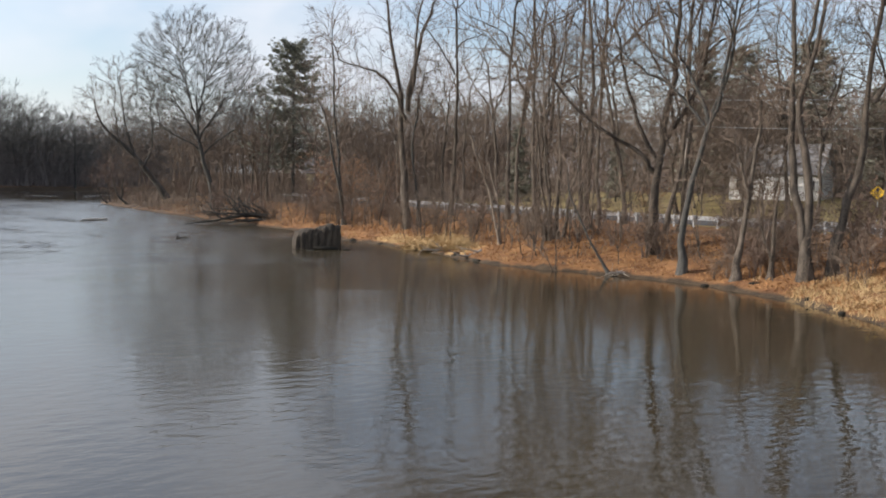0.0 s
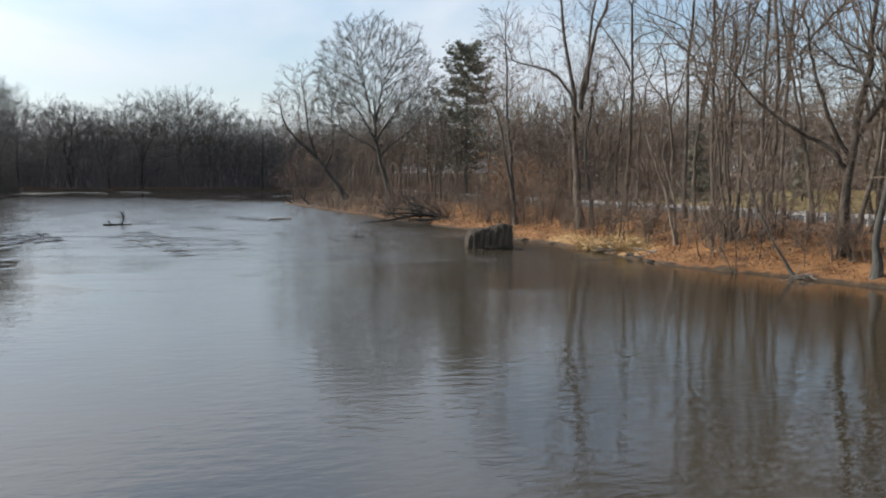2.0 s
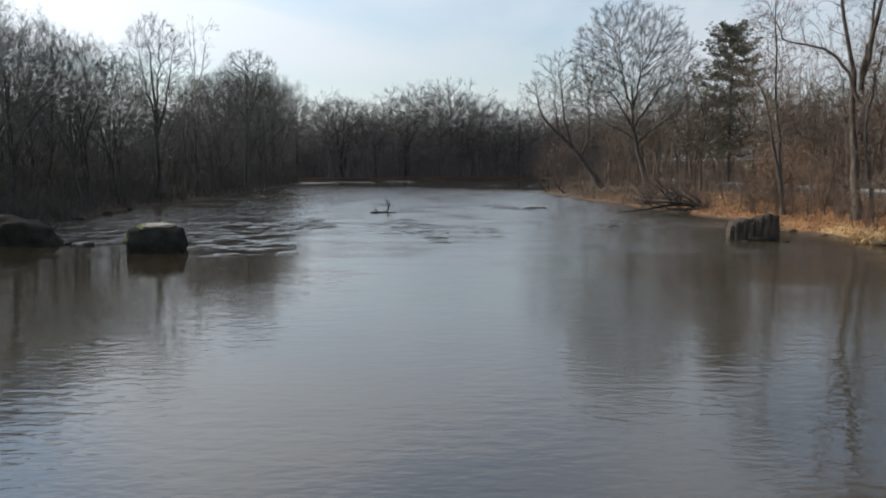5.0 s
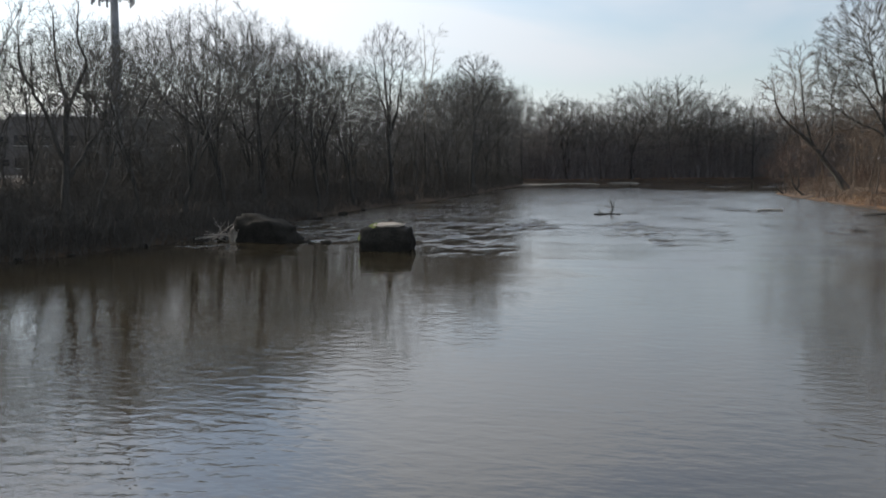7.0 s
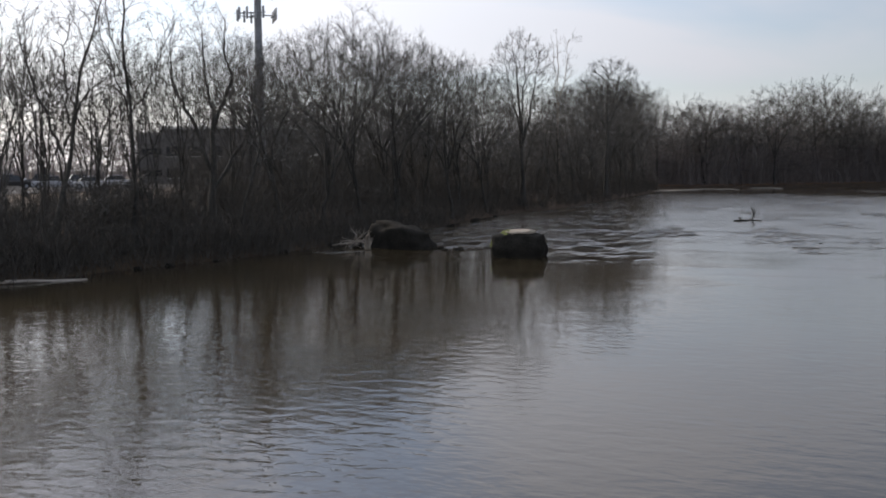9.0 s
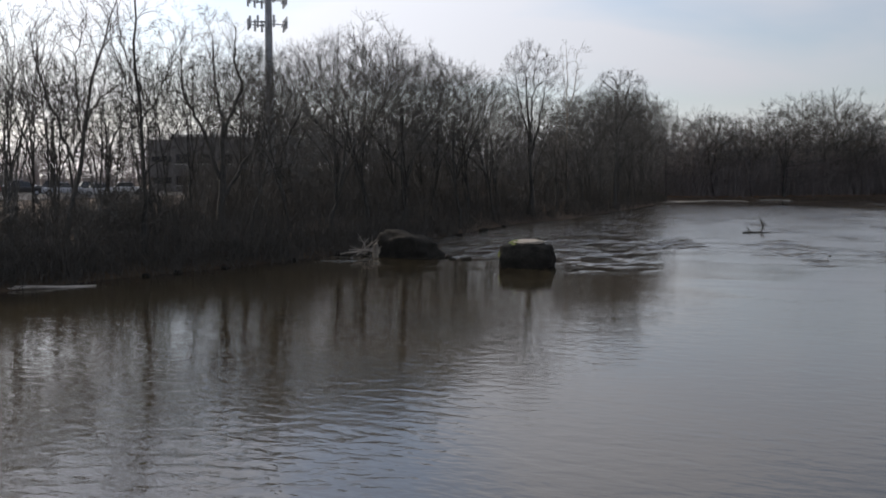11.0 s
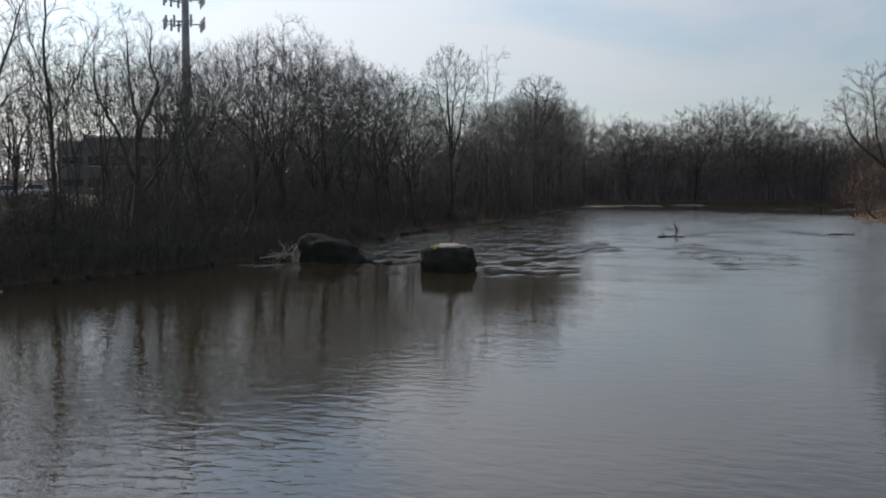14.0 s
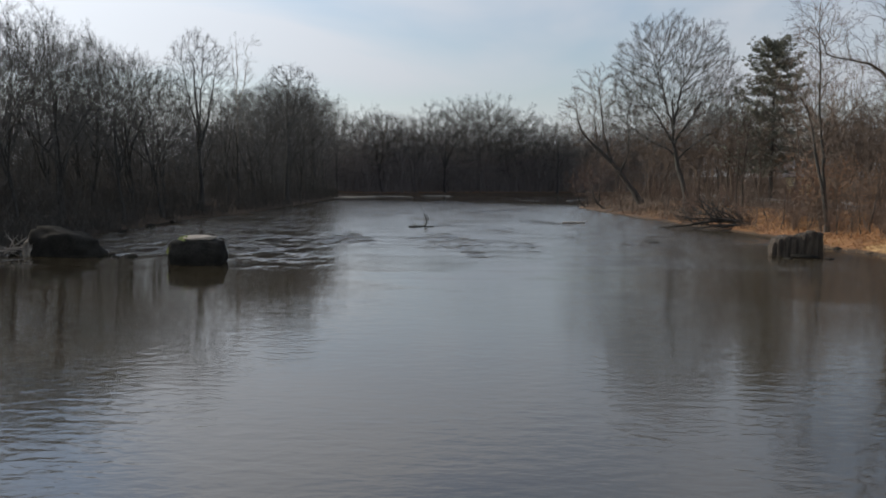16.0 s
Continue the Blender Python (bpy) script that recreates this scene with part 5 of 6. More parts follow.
# ---- evergreens ----
def conifer_meshes(height, radius, seed, whorls=24, bare=.12, taper=.6):
    r = np.random.default_rng(seed)
    P = np.stack([smooth_line([(0, 0, 0), (.1, 0, height * .5), (0, .1, height)], 10)])
    trunk = tubes([(P, np.linspace(height * .016, .02, 10)[None], 6)])
    vs, fs = [], []
    bp, br = [], []
    for k in range(whorls):
        t = bare + (1 - bare) * (k + r.uniform(0, .9)) / whorls
        z0, reach = height * t, radius * (1 - t) ** taper * r.uniform(.7, 1.1) + .15
        for j in range(9 if t < .85 else 7):
            a, z = r.uniform(0, 6.283), min(z0 + height * r.uniform(-.03, .03), height * .985)
            d = np.array([math.cos(a), math.sin(a), 0])
            L = reach * r.uniform(.45, 1.15)
            tip = np.array([0, 0, z]) + d * L + np.array([0, 0, L * r.uniform(-.2, .5)])
            mid = np.array([0, 0, z]) + d * L * .5 + np.array([0, 0, -L * .06])
            bp.append(np.stack([[0, 0, z], mid, tip]))
            br.append([.05, .03, .012])
            side = np.array([-d[1], d[0], 0])
            for q in np.arange(.2, 1.05, .16):
                c = np.array([0, 0, z]) * (1 - q) + tip * q
                for sgn in (-1, 1, 0):
                    w = side * sgn * L * .42 * (1.2 - q) + d * .3 * L * .5 * (1.1 - q) + np.array([0, 0, r.uniform(-.1, .14)])
                    u = np.array([0, 0, 1]) * r.uniform(.12, .3) + d * .1
                    i = len(vs)
                    vs += [c - u * .7, c + w * .6 + u * .6 - side * .1, c + w, c + w * .5 - u * .9 + d * .12]
                    fs.append((i, i + 1, i + 2, i + 3))
    bp, br = np.array(bp), np.array(br)
    return trunk, tubes([(bp, br, 3)]), (np.array(vs), fs)


def pine_meshes(height, radius, seed):
    """A white pine: spaced whorls of long boughs that sweep out and turn up, with tufts along them."""
    r = np.random.default_rng(seed)
    P = np.stack([smooth_line([(0, 0, 0), (.15, 0, height * .5), (0, .1, height)], 12)])
    trunk = tubes([(P, np.linspace(height * .014, .03, 12)[None], 7)])
    bp, br, tufts = [], [], []
    for t in np.concatenate([np.linspace(.22, .9, 17) + r.uniform(-.012, .012, 17), [.94, .97, .995]]):
        reach = radius * min(1, (1.1 - t) * 1.9) ** .8 * r.uniform(.6, 1.05)
        for j in range(6):
            a = 6.283 * (j + r.uniform(0, .9)) / 6
            d = np.array([math.cos(a), math.sin(a), 0])
            L = reach * r.uniform(.55, 1.1)
            root = np.array([0, 0, height * t])
            root = root + [0, 0, height * r.uniform(-.018, .018)]
            line = smooth_line([root, root + d * L * .5 - [0, 0, L * .04], root + d * L + [0, 0, L * r.uniform(.02, .26) + L * .5 * max(0, t - .8) / .2]], 6)
            bp.append(line)
            br.append(np.linspace(.05, .012, 6))
            for q in r.uniform(.15, 1.0, 30):
                c = line[0] * 0 + np.array([np.interp(q * 5, range(6), line[:, k]) for k in range(3)])
                tufts.append((c + r.normal(0, .09 * L, 3) * [1, 1, .5], d))
    c = np.repeat(np.array([x[0] for x in tufts]), 4, 0)
    d = np.repeat(np.array([x[1] for x in tufts]), 4, 0)
    e = unit(d * .7 + r.normal(size=c.shape) * [.6, .6, .3] + [0, 0, .3]) * r.uniform(.35, .8, (len(c), 1))
    w = unit(np.cross(e, r.normal(size=c.shape))) * .075
    v = np.stack([c - w * .5, c + e * .6 - w, c + e, c + e * .6 + w], 1).reshape(-1, 3)
    return trunk, tubes([(np.array(bp), np.array(br), 3)]), (v, np.arange(len(v)).reshape(-1, 4))


def conifer_kind(height, radius, seed, label, group, bare=.12, taper=.6, whorls=24):
    t, b, n = conifer_meshes(height, radius, seed, whorls, bare, taper) if whorls else pine_meshes(height, radius, seed)
    return height, mesh_of("trunk", *t, BARK_DARK, True), mesh_of("boughs", *b, BARK_DARK, True), mesh_of("needles", *n, NEEDLES), label, group


def plant_conifer(kind, at, height, turn):
    h, tm, bm_, nm, label, group = kind
    ob = thing("conifer", pose(at[0], at[1], gz(*at) - .1, 0, 0, turn) @ Matrix.Scale(height / h, 4), label, "conifer", group)
    part("trunk", tm, None, ob)
    part("bough", bm_, None, ob)
    part("needles", nm, None, ob, "dark green needles")


CON = [conifer_kind(20, 8.4, 500, "tall grey-green pine with layered boughs", "conifers", whorls=0), conifer_kind(16, 3.6, 501, "dark green spruce behind the road", "conifers", .06), conifer_kind(12, 3.4, 502, "dense dark evergreen behind the road", "conifers", .03)]
for k, x, y, h in ((0, 48.3, 126.0, 22.0), (1, 90, 86.7, 22), (1, 122, 116, 22), (0, 126, 112, 23), (2, 96, 66.0, 13), (1, 93, 59.0, 17), (0, 95, 52, 18), (2, 68.9, 98.2, 10.5), (2, 101, 68.5, 12), (1, 100, 55, 18), (2, 92, 46, 14), (0, 108, 84, 20), (1, 75, 86, 9), (2, 90, 44, 13)):
    plant_conifer(CON[k], (x, y), h, rng.uniform(0, 360))


# ---- shrubs ----
def shrub_mesh(seed, height, mat, stems=8, leaves=None, rmin=.01):
    r = np.random.default_rng(seed)
    st = []
    for k in range(stems):
        a = r.uniform(0, 6.28)
        o = np.array([math.cos(a), math.sin(a), 0])
        h = height * r.uniform(.6, 1)
        st.append(([tuple(o * r.uniform(0, .3)), tuple(o * h * .16 + np.array([0, 0, h * .5])), tuple(o * h * r.uniform(.2, .55) + np.array([0, 0, h]))], .03 * height / 2.5, .01))
    P = np.stack([smooth_line(s[0], 5) for s in st])
    Rd = np.stack([np.linspace(s[1], s[2], 5) for s in st])
    groups, p, q = [(P, Rd, 4)], P, Rd
    for k, spec in enumerate(BUSHY):
        p, q = grow(p, q, spec, r, rmin)
        groups.append((p, q * (1.3 if k else 1), 3 if k == 0 else 2))
    v, f = tubes(groups)
    tips = p[:, -1]
    return mesh_of("shrub", v, f, mat, True), tips


def leaf_mesh(tips, seed, size, mat, share=1.0, per=2):
    r = np.random.default_rng(seed)
    t = tips[r.uniform(size=len(tips)) < share]
    c = np.repeat(t, per, 0) + r.normal(0, .14, (len(t) * per, 3))
    u = unit(r.normal(size=c.shape)) * size * r.uniform(.6, 1.2, (len(c), 1))
    w = unit(np.cross(u, r.normal(size=c.shape))) * size * .55
    v = np.stack([c - u, c + w, c + u, c - w], 1).reshape(-1, 3)
    return mesh_of("leaves", v, np.arange(len(v)).reshape(-1, 4), mat)


SHRUB = [shrub_mesh(600 + k, 3.0, TWIG_RED if k % 2 else TWIG)[0] for k in range(4)]
SHRUB_D = [shrub_mesh(620 + k, 3.2, UNDERWOOD_SHADE, 10)[0] for k in range(3)]
BEECH = []
for k in range(2):
    me_, tips_ = shrub_mesh(640 + k, 4.5, TWIG, 7)
    BEECH.append((me_, leaf_mesh(tips_, 650 + k, .085, LEAF_DRY, .6, 4)))


def plant_shrub(me, at, s, turn, label, group):
    ob = new("shrub", me)
    ob.matrix_basis = pose(at[0], at[1], gz(*at) - .08, 0, 0, turn) @ Matrix.Scale(s, 4)
    return tagged(ob, label, "shrub", group)


for k in range(75):      # tangled undergrowth between shore and guardrail, thicker towards the point
    y = 26 + 155 * (k / 75) ** 1.15
    edge = float(np.interp(y, *RIGHT.T))
    x = edge + rng.uniform(2.5, 9) if y < 95 else edge + rng.uniform(1.5, 16)
    plant_shrub(SHRUB[rng.integers(4)], (x, y + rng.normal(0, 1)), rng.uniform(.55, 1.15), rng.uniform(0, 360), "tangled bare shrub on the leafy bank", "shrubs of the leafy bank")
for x, y, s in ((39.2, 35.4, .55), (39.8, 34.2, .7), (40.6, 33.8, .75), (40.9, 34.8, .8), (41.6, 33.0, .7), (42.2, 35.6, .8), (41.2, 37.0, .6), (38.9, 36.2, .45), (42.8, 38.6, .8), (43.6, 34.4, .9), (41.2, 32.2, .55), (44.6, 36.8, .9)):
    plant_shrub(SHRUB[rng.integers(4)], (x, y), s, rng.uniform(0, 360), "vine-tangled bare shrub at the foot of the trees", "shrubs of the leafy bank")
for x, y, s in ((43.5, 30.6, 1.1), (44.6, 29.2, 1.15), (43.2, 27.6, 1.0), (45.2, 31.4, 1.2), (46.2, 27.4, 1.2), (44.6, 25.6, 1.1), (42.0, 25.6, .8), (41.8, 28.4, .8)):
    plant_shrub(SHRUB[1], (x, y), s, rng.uniform(0, 360), "dense reddish bare bush on the bank", "shrubs of the leafy bank")
for k in range(80):     # dark thicket of the shaded bank
    y = 30 + 215 * (k / 80) ** 1.1
    x = float(np.interp(y, *LEFT.T)) - rng.uniform(.5, 13)
    plant_shrub(SHRUB_D[rng.integers(3)], (x, y + rng.normal(0, .8)), rng.uniform(.6, 1.35), rng.uniform(0, 360), "bare thicket in shade-dark colour on the shaded bank", "shrubs of the shaded bank")
for x, y, s in ((38.6, 86, 1.1), (40.2, 89, 1.2), (41, 93, 1.1), (42, 84, 1.0), (39.4, 80, .8), (43, 97, 1.2), (44.6, 104, 1.2), (45, 48, .7), (60, 116, 1.3), (68, 108, 1.2)):
    k = int(rng.integers(2))
    ob = thing("beech_shrub", pose(x, y, gz(x, y) - .08, 0, 0, rng.uniform(0, 360)) @ Matrix.Scale(s, 4), "young beech still holding dry orange leaves", "shrub", "beech shrubs")
    part("stem", BEECH[k][0], None, ob)
    part("leaves", BEECH[k][1], None, ob, "dry orange-brown leaves")


# ---- far woods: uncountable ----
def woods(name, spots, seed, label, mat, rmin=.036, lo=15, hi=22, aims=75, low=.1, sprays=1, twigs=2):
    r = np.random.default_rng(seed)
    vs, fs, base = [], [], 0
    kit = []
    for k in range(6):
        st = plain_stems(r, 18, .24, 2, .05, .25, .14)
        (tv, tf), (cv, cf) = tree_meshes(st, {"bodies": dome(r, 18, .32, low), "low": low + .05, "aims": aims, "step": 1.3, "crook": .13, "twig": 2.3, "fine": 9, "twigs": twigs, "sprays": sprays, "thick": .8}, seed * 5 + k, rmin, 3, 5)
        kit.append((np.concatenate([tv, cv]), np.concatenate([tf, cf + len(tv)])))
    for x, y in spots:
        v, f = kit[r.integers(6)]
        a, s = r.uniform(0, 6.28), r.uniform(lo, hi) / 18
        c, n = math.cos(a) * s, math.sin(a) * s
        vs.append(np.stack([v[:, 0] * c - v[:, 1] * n + x, v[:, 0] * n + v[:, 1] * c + y, v[:, 2] * s + gz(x, y) - .2], -1))
        fs.append(f + base)
        base += len(v)
    tagged(new(name, mesh_of(name, np.concatenate(vs), np.concatenate(fs), mat)), label, "woods", kind="stuff")


def spots(n, seed, fx, fy):
    r = np.random.default_rng(seed)
    return [(fx(*u), fy(*u)) for u in r.uniform(size=(n, 2))]


woods("hillside_woods", spots(250, 1, lambda u, v: 112 + 190 * u - 25 * v, lambda u, v: 25 + 390 * v + 20 * u), 61, "brown leafless woods covering the hillside", TWIG_RED, .075, aims=60, twigs=1)
woods("lawn_edge_woods", spots(170, 7, lambda u, v: 92 + 26 * u - 32 * max(0, v - .55) / .45, lambda u, v: 34 + 130 * v), 67, "brown leafless woods along the edge of the lawn", TWIG, .04, 10, 17, 62, .04)
woods("shaded_woods", [p for p in spots(140, 2, lambda u, v: -50 - 60 * u - 8 * v, lambda u, v: 98 + 200 * v) if p[0] > -.62 * p[1]], 62, "grey leafless woods behind the shaded bank", TWIG_DARK, .034, 14, 18)
woods("distant_woods", spots(160, 3, lambda u, v: -70 + 190 * u, lambda u, v: float(np.interp(-70 + 190 * u, *FAR.T)) + 10 + 60 * v), 63, "leafless woods beyond the distant shore", TWIG_HAZE, .05, 16, 23, 90, .02)
woods("roadside_woods", [p for p in spots(150, 4, lambda u, v: 40 + 60 * u, lambda u, v: 112 + 76 * v) if math.hypot(p[0] - 55, p[1] - 130) > 7 and math.hypot(p[0] - 62, p[1] - 147) > 7], 64, "leafless woods behind the point", TWIG, .025, 12, 18)


def thicket(name, places, seed, label, mat, lo, hi, per, width, spread=.5, low=.1):
    """Uncountable upright stalks and suckers."""
    r = np.random.default_rng(seed)
    c = np.repeat(np.array(places), per, 0) + r.normal(0, spread, (len(places) * per, 2))
    z = ground_z(c[:, 0], c[:, 1])
    c, z = c[z > low], z[z > low]
    n = len(c)
    h = r.uniform(lo, hi, (n, 1)) * r.uniform(.5, 1, (n, 1))
    d = unit(np.stack([r.normal(0, .28, n), r.normal(0, .28, n), np.ones(n)], -1))
    p0 = np.column_stack([c, z - .1])
    p1 = p0 + d * h * .5 + r.normal(0, .08, (n, 3)) * h
    p2 = p1 + unit(d + r.normal(0, .3, (n, 3))) * h * .5
    rad = np.ones((n, 1)) * [1, .7, .35] * width * r.uniform(.6, 1.3, (n, 1))
    main = np.stack([p0, p1, p2], 1)
    q, qr = grow(main, rad, (3, .25, 38, .5, .18, .08, 1, .6), r, width * .4)
    tagged(new(name, mesh_of(name, *tubes([(main, rad, 2), (q, qr, 2)]), mat)), label, "undergrowth", kind="stuff")


def strip(n, seed, table, sign, y0, y1, u0, u1):
    r = np.random.default_rng(seed)
    y = r.uniform(y0, y1, n)
    return np.stack([np.interp(y, *table.T) + sign * (u0 + (u1 - u0) * r.uniform(size=n) ** 1.2), y], -1)


thicket("shaded_undergrowth", np.concatenate([strip(900, 11, LEFT, -1, 24, 130, .2, 14), strip(500, 12, LEFT, -1, 120, 250, .2, 10), strip(300, 17, LEFT, -1, 24, 110, 12, 30), strip(420, 21, LEFT, -1, 24, 62, .2, 14)]), 71, "bare undergrowth in shade-dark colour on the shaded bank", UNDERWOOD_SHADE, .9, 3.2, 8, .027)
thicket("waterside_brambles", np.concatenate([strip(60, 22, LEFT, -1, 24, 33, -.5, 1.6), strip(60, 24, LEFT, -1, 33, 42, .6, 2.4), strip(170, 25, LEFT, -1, 42, 90, -.5, 1.6), strip(70, 23, LEFT, -1, 90, 240, -.3, 1.6)]), 77, "brambles in shade-dark colour hanging over the shaded water", UNDERWOOD_SHADE, .8, 2.8, 14, .026, .9, -.4)
thicket("bank_undergrowth", np.concatenate([strip(600, 13, RIGHT, 1, 92, 184, .2, 14), strip(220, 14, RIGHT, 1, 26, 95, 3, 9)]), 72, "brown bare undergrowth on the leafy bank", TWIG, .6, 2.8, 7, .018)
r_ = np.random.default_rng(15)
fx = r_.uniform(-45, 85, 2400)
thicket("distant_undergrowth", np.stack([fx, np.interp(fx, *FAR.T) + r_.uniform(5, 42, 2400)], -1), 73, "brown undergrowth on the distant shore", TWIG_HAZE, 4, 19, 7, .07, 1.5)
thicket("shaded_brush", [p for p in strip(900, 18, LEFT, -1, 105, 300, 10, 70) if p[0] > -.62 * p[1]], 74, "leafless brush in shade-dark colour under the shaded woods", UNDERWOOD_SHADE, 2, 12, 7, .055, 1.5)
thicket("bank_brush", [p for p in strip(420, 26, LEFT, -1, 62, 112, 5, 48) if p[0] > -.7 * p[1]], 79, "leafless brush in shade-dark colour between the trees of the shaded bank", UNDERWOOD_SHADE, 2, 9, 7, .034, 1.2)
thicket("point_brush", [p for p in strip(520, 19, RIGHT, 1, 104, 186, 12, 60) if abs(p[0] - .424 * p[1]) > 2.2], 75, "brown leafless brush under the woods of the point", TWIG, 2, 6, 6, .04, 1.2)
r_ = np.random.default_rng(20)
thicket("hillside_brush", np.stack([r_.uniform(100, 330, 900), r_.uniform(70, 420, 900)], -1), 76, "brown leafless brush covering the hillside", TWIG_RED, 3, 11, 6, .10, 3)
thicket("car_park_brush", np.stack([-106 - 150 * r_.uniform(size=500), r_.uniform(90, 270, 500)], -1), 78, "haze-grey leafless brush beyond the car park", TWIG_HAZE, 2.5, 7, 6, .08, 2)
woods("car_park_woods", spots(150, 6, lambda u, v: -112 - 130 * u - 30 * v, lambda u, v: 108 + 150 * v + 10 * u), 66, "haze-grey leafless woods beyond the car park", TWIG_HAZE, .06, 10, 16, 60, twigs=1)


def reed_tussock(at, size, seed):
    """A tussock of bent dry stalks."""
    r = np.random.default_rng(seed)
    n = 520
    a = r.uniform(0, 6.283, n)
    q = np.sqrt(r.uniform(0, 1, n))
    foot = np.stack([np.cos(a) * q * size * .8, np.sin(a) * q * size * .5, -.1 + 0 * a], -1)
    lean = np.stack([r.normal(.1, .5, n), r.normal(-.2, .4, n), r.uniform(.5, 1, n)], -1)
    L = r.uniform(.7, 1.6, (n, 1)) * (1.15 - .55 * q[:, None])
    mid = foot + unit(lean) * L * .6
    tip = mid + unit(lean + np.array([.3, -.3, -.75]) + r.normal(0, .3, (n, 3))) * L * .6
    v, f = tubes([(np.stack([foot, mid, tip], 1), np.ones((n, 3)) * [.03, .026, .012], 2)])
    ob = new("reed_tussock", mesh_of("reed_tussock", v, f, STRAW))
    ob.matrix_basis = pose(at[0], at[1], gz(*at), 0, 0, r.uniform(-20, 20))
    tagged(ob, "pale dry grass tussock fallen over on the bank", "tussock", "dry tussocks")


for k, (x, y, w) in enumerate(((35.0, 61.2, 1.5), (34.6, 63.4, 1.2), (36.2, 60.0, 1.4), (35.2, 58.4, 1.0), (36.6, 62.6, 1.1))):
    reed_tussock((x, y), w, 900 + k)


# ---- houses ----
def house(at, turn, w, d, wall_h, roof_h, label, wall, openings, roof_mat):
    """Gabled house, its ridge along its own x. openings: (name, x, z, width, height, material)."""
    ob = thing("house", pose(at[0], at[1], gz(*at), 0, 0, turn), label, "house")
    bm = bmesh.new()
    g = [(-w / 2, -d / 2), (w / 2, -d / 2), (w / 2, d / 2), (-w / 2, d / 2)]
    lo = [bm.verts.new((x, y, -.6)) for x, y in g]
    hi = [bm.verts.new((x, y, wall_h)) for x, y in g]
    r0, r1 = bm.verts.new((-w / 2, 0, wall_h + roof_h - .15)), bm.verts.new((w / 2, 0, wall_h + roof_h - .15))
    bm.faces.new((lo[0], lo[1], hi[1], hi[0])), bm.faces.new((lo[2], lo[3], hi[3], hi[2]))
    bm.faces.new((lo[1], lo[2], hi[2], r1, hi[1])), bm.faces.new((lo[3], lo[0], hi[0], r0, hi[3]))
    part("wall", bm, wall, ob)
    for s in (-1, 1):
        L = math.hypot(d / 2 + .4, roof_h)
        a = math.atan2(roof_h, d / 2)
        part("roof", box(w + .8, L + .1, .16, (0, 0, 0), .02), roof_mat, ob, "grey shingle roof slope", m=Matrix.Translation((0, s * (d / 4 + .1), wall_h + roof_h / 2 - .02)) @ Matrix.Rotation(-s * a, 4, "X"))
    for name, x, z, ww, hh, mat in openings:
        o = part(name, box(ww, .12, hh, (x, -d / 2 - .03, z), .02), mat, ob)
        fr = bmesh.new()
        for dx, dz, fw, fh in ((0, hh / 2 + .05, ww + .24, .1), (0, -hh / 2 - .05, ww + .24, .1), (-ww / 2 - .06, 0, .1, hh), (ww / 2 + .06, 0, .1, hh)):
            box(fw, .2, fh, (x + dx, -d / 2 - .05, z + dz), 0, fr)
        part("frame", fr, WHITE, o)
    return ob


house((89.8, 73.5), -64, 10.0, 8, 2.9, 3.4, "white clapboard house with a double garage and grey roof", WHITE,
      [("garage_door", 2.2, 1.15, 2.5, 2.3, WHITE), ("garage_door", -.9, 1.15, 2.5, 2.3, WHITE), ("window", -3.6, 1.6, 1.1, 1.2, GLASS_DARK), ("window", 4.2, 1.6, .8, 1.1, GLASS_DARK)], ROOFING)
house((66.8, 157.5), -23, 7, 6, 3.4, 2.6, "small cream wooden house among bare trees", YELLOW_WALL, [("window", -1.6, 1.7, 1.0, 1.3, GLASS_DARK), ("window", 1.2, 1.7, 1.0, 1.3, GLASS_DARK)], ROOFING)


# ---- road sign, pole and wires ----
def warning_sign(at, turn):
    z = gz(*at)
    ob = thing("road_sign", pose(at[0], at[1], z, 0, 0, turn), "yellow diamond warning sign with a black symbol", "sign")
    part("post", box(.08, .06, 3.6, (0, .04, 1.5), .01), GALV, ob)
    r45 = Matrix.Rotation(math.pi / 4, 4, "Y")
    part("plate", box(.8, .012, .8, (0, 0, 2.75), .004, rot=r45), SIGN_YELLOW, ob, "yellow diamond plate")
    part("symbol", box(.09, .008, .42, (0, -.013, 2.7)), BLACK, ob, "black arrow stem")
    part("symbol", box(.24, .008, .24, (0, -.018, 2.98), rot=r45), BLACK, ob, "black arrow head")


warning_sign((64.6, 43.8), -56)


def utility_pole(at, height):
    ob = thing("utility_pole", pose(at[0], at[1], gz(*at), 0, 0, -8), "weathered wooden utility pole with one crossarm", "utility pole")
    part("pole", rod(.16, .11, height + .4, (0, 0, -.4)), WOOD_GREY, ob)
    part("crossarm", box(2.2, .1, .12, (0, 0, height - .7), .01), POST_WOOD, ob)
    for x in (-.95, -.4, .4, .95):
        part("insulator", rod(.05, .04, .16, (x, 0, height - .63), 8), CONCRETE, ob)


POLES = ((53.6, 53.2), (64.5, 20.0))
for p in POLES:
    utility_pole(p, 10.6)


def wire(p, q, sag, label):
    t = np.linspace(0, 1, 13)[:, None]
    P = np.array(p) * (1 - t) + np.array(q) * t - np.array([0, 0, 1]) * sag * 4 * t * (1 - t)
    v, f = tubes([(P[None], np.full((1, 13), .022), 4)])
    tagged(new("overhead_wire", mesh_of("overhead_wire", v, f, TOWER_GREY)), label, "wire", "overhead wires")


pa, pb = POLES
for h_ in (10.1, 8.0):
    wire((*pa, gz(*pa) + h_), (*pb, gz(*pb) + h_), .7, "thin grey overhead wire strung between wooden poles")


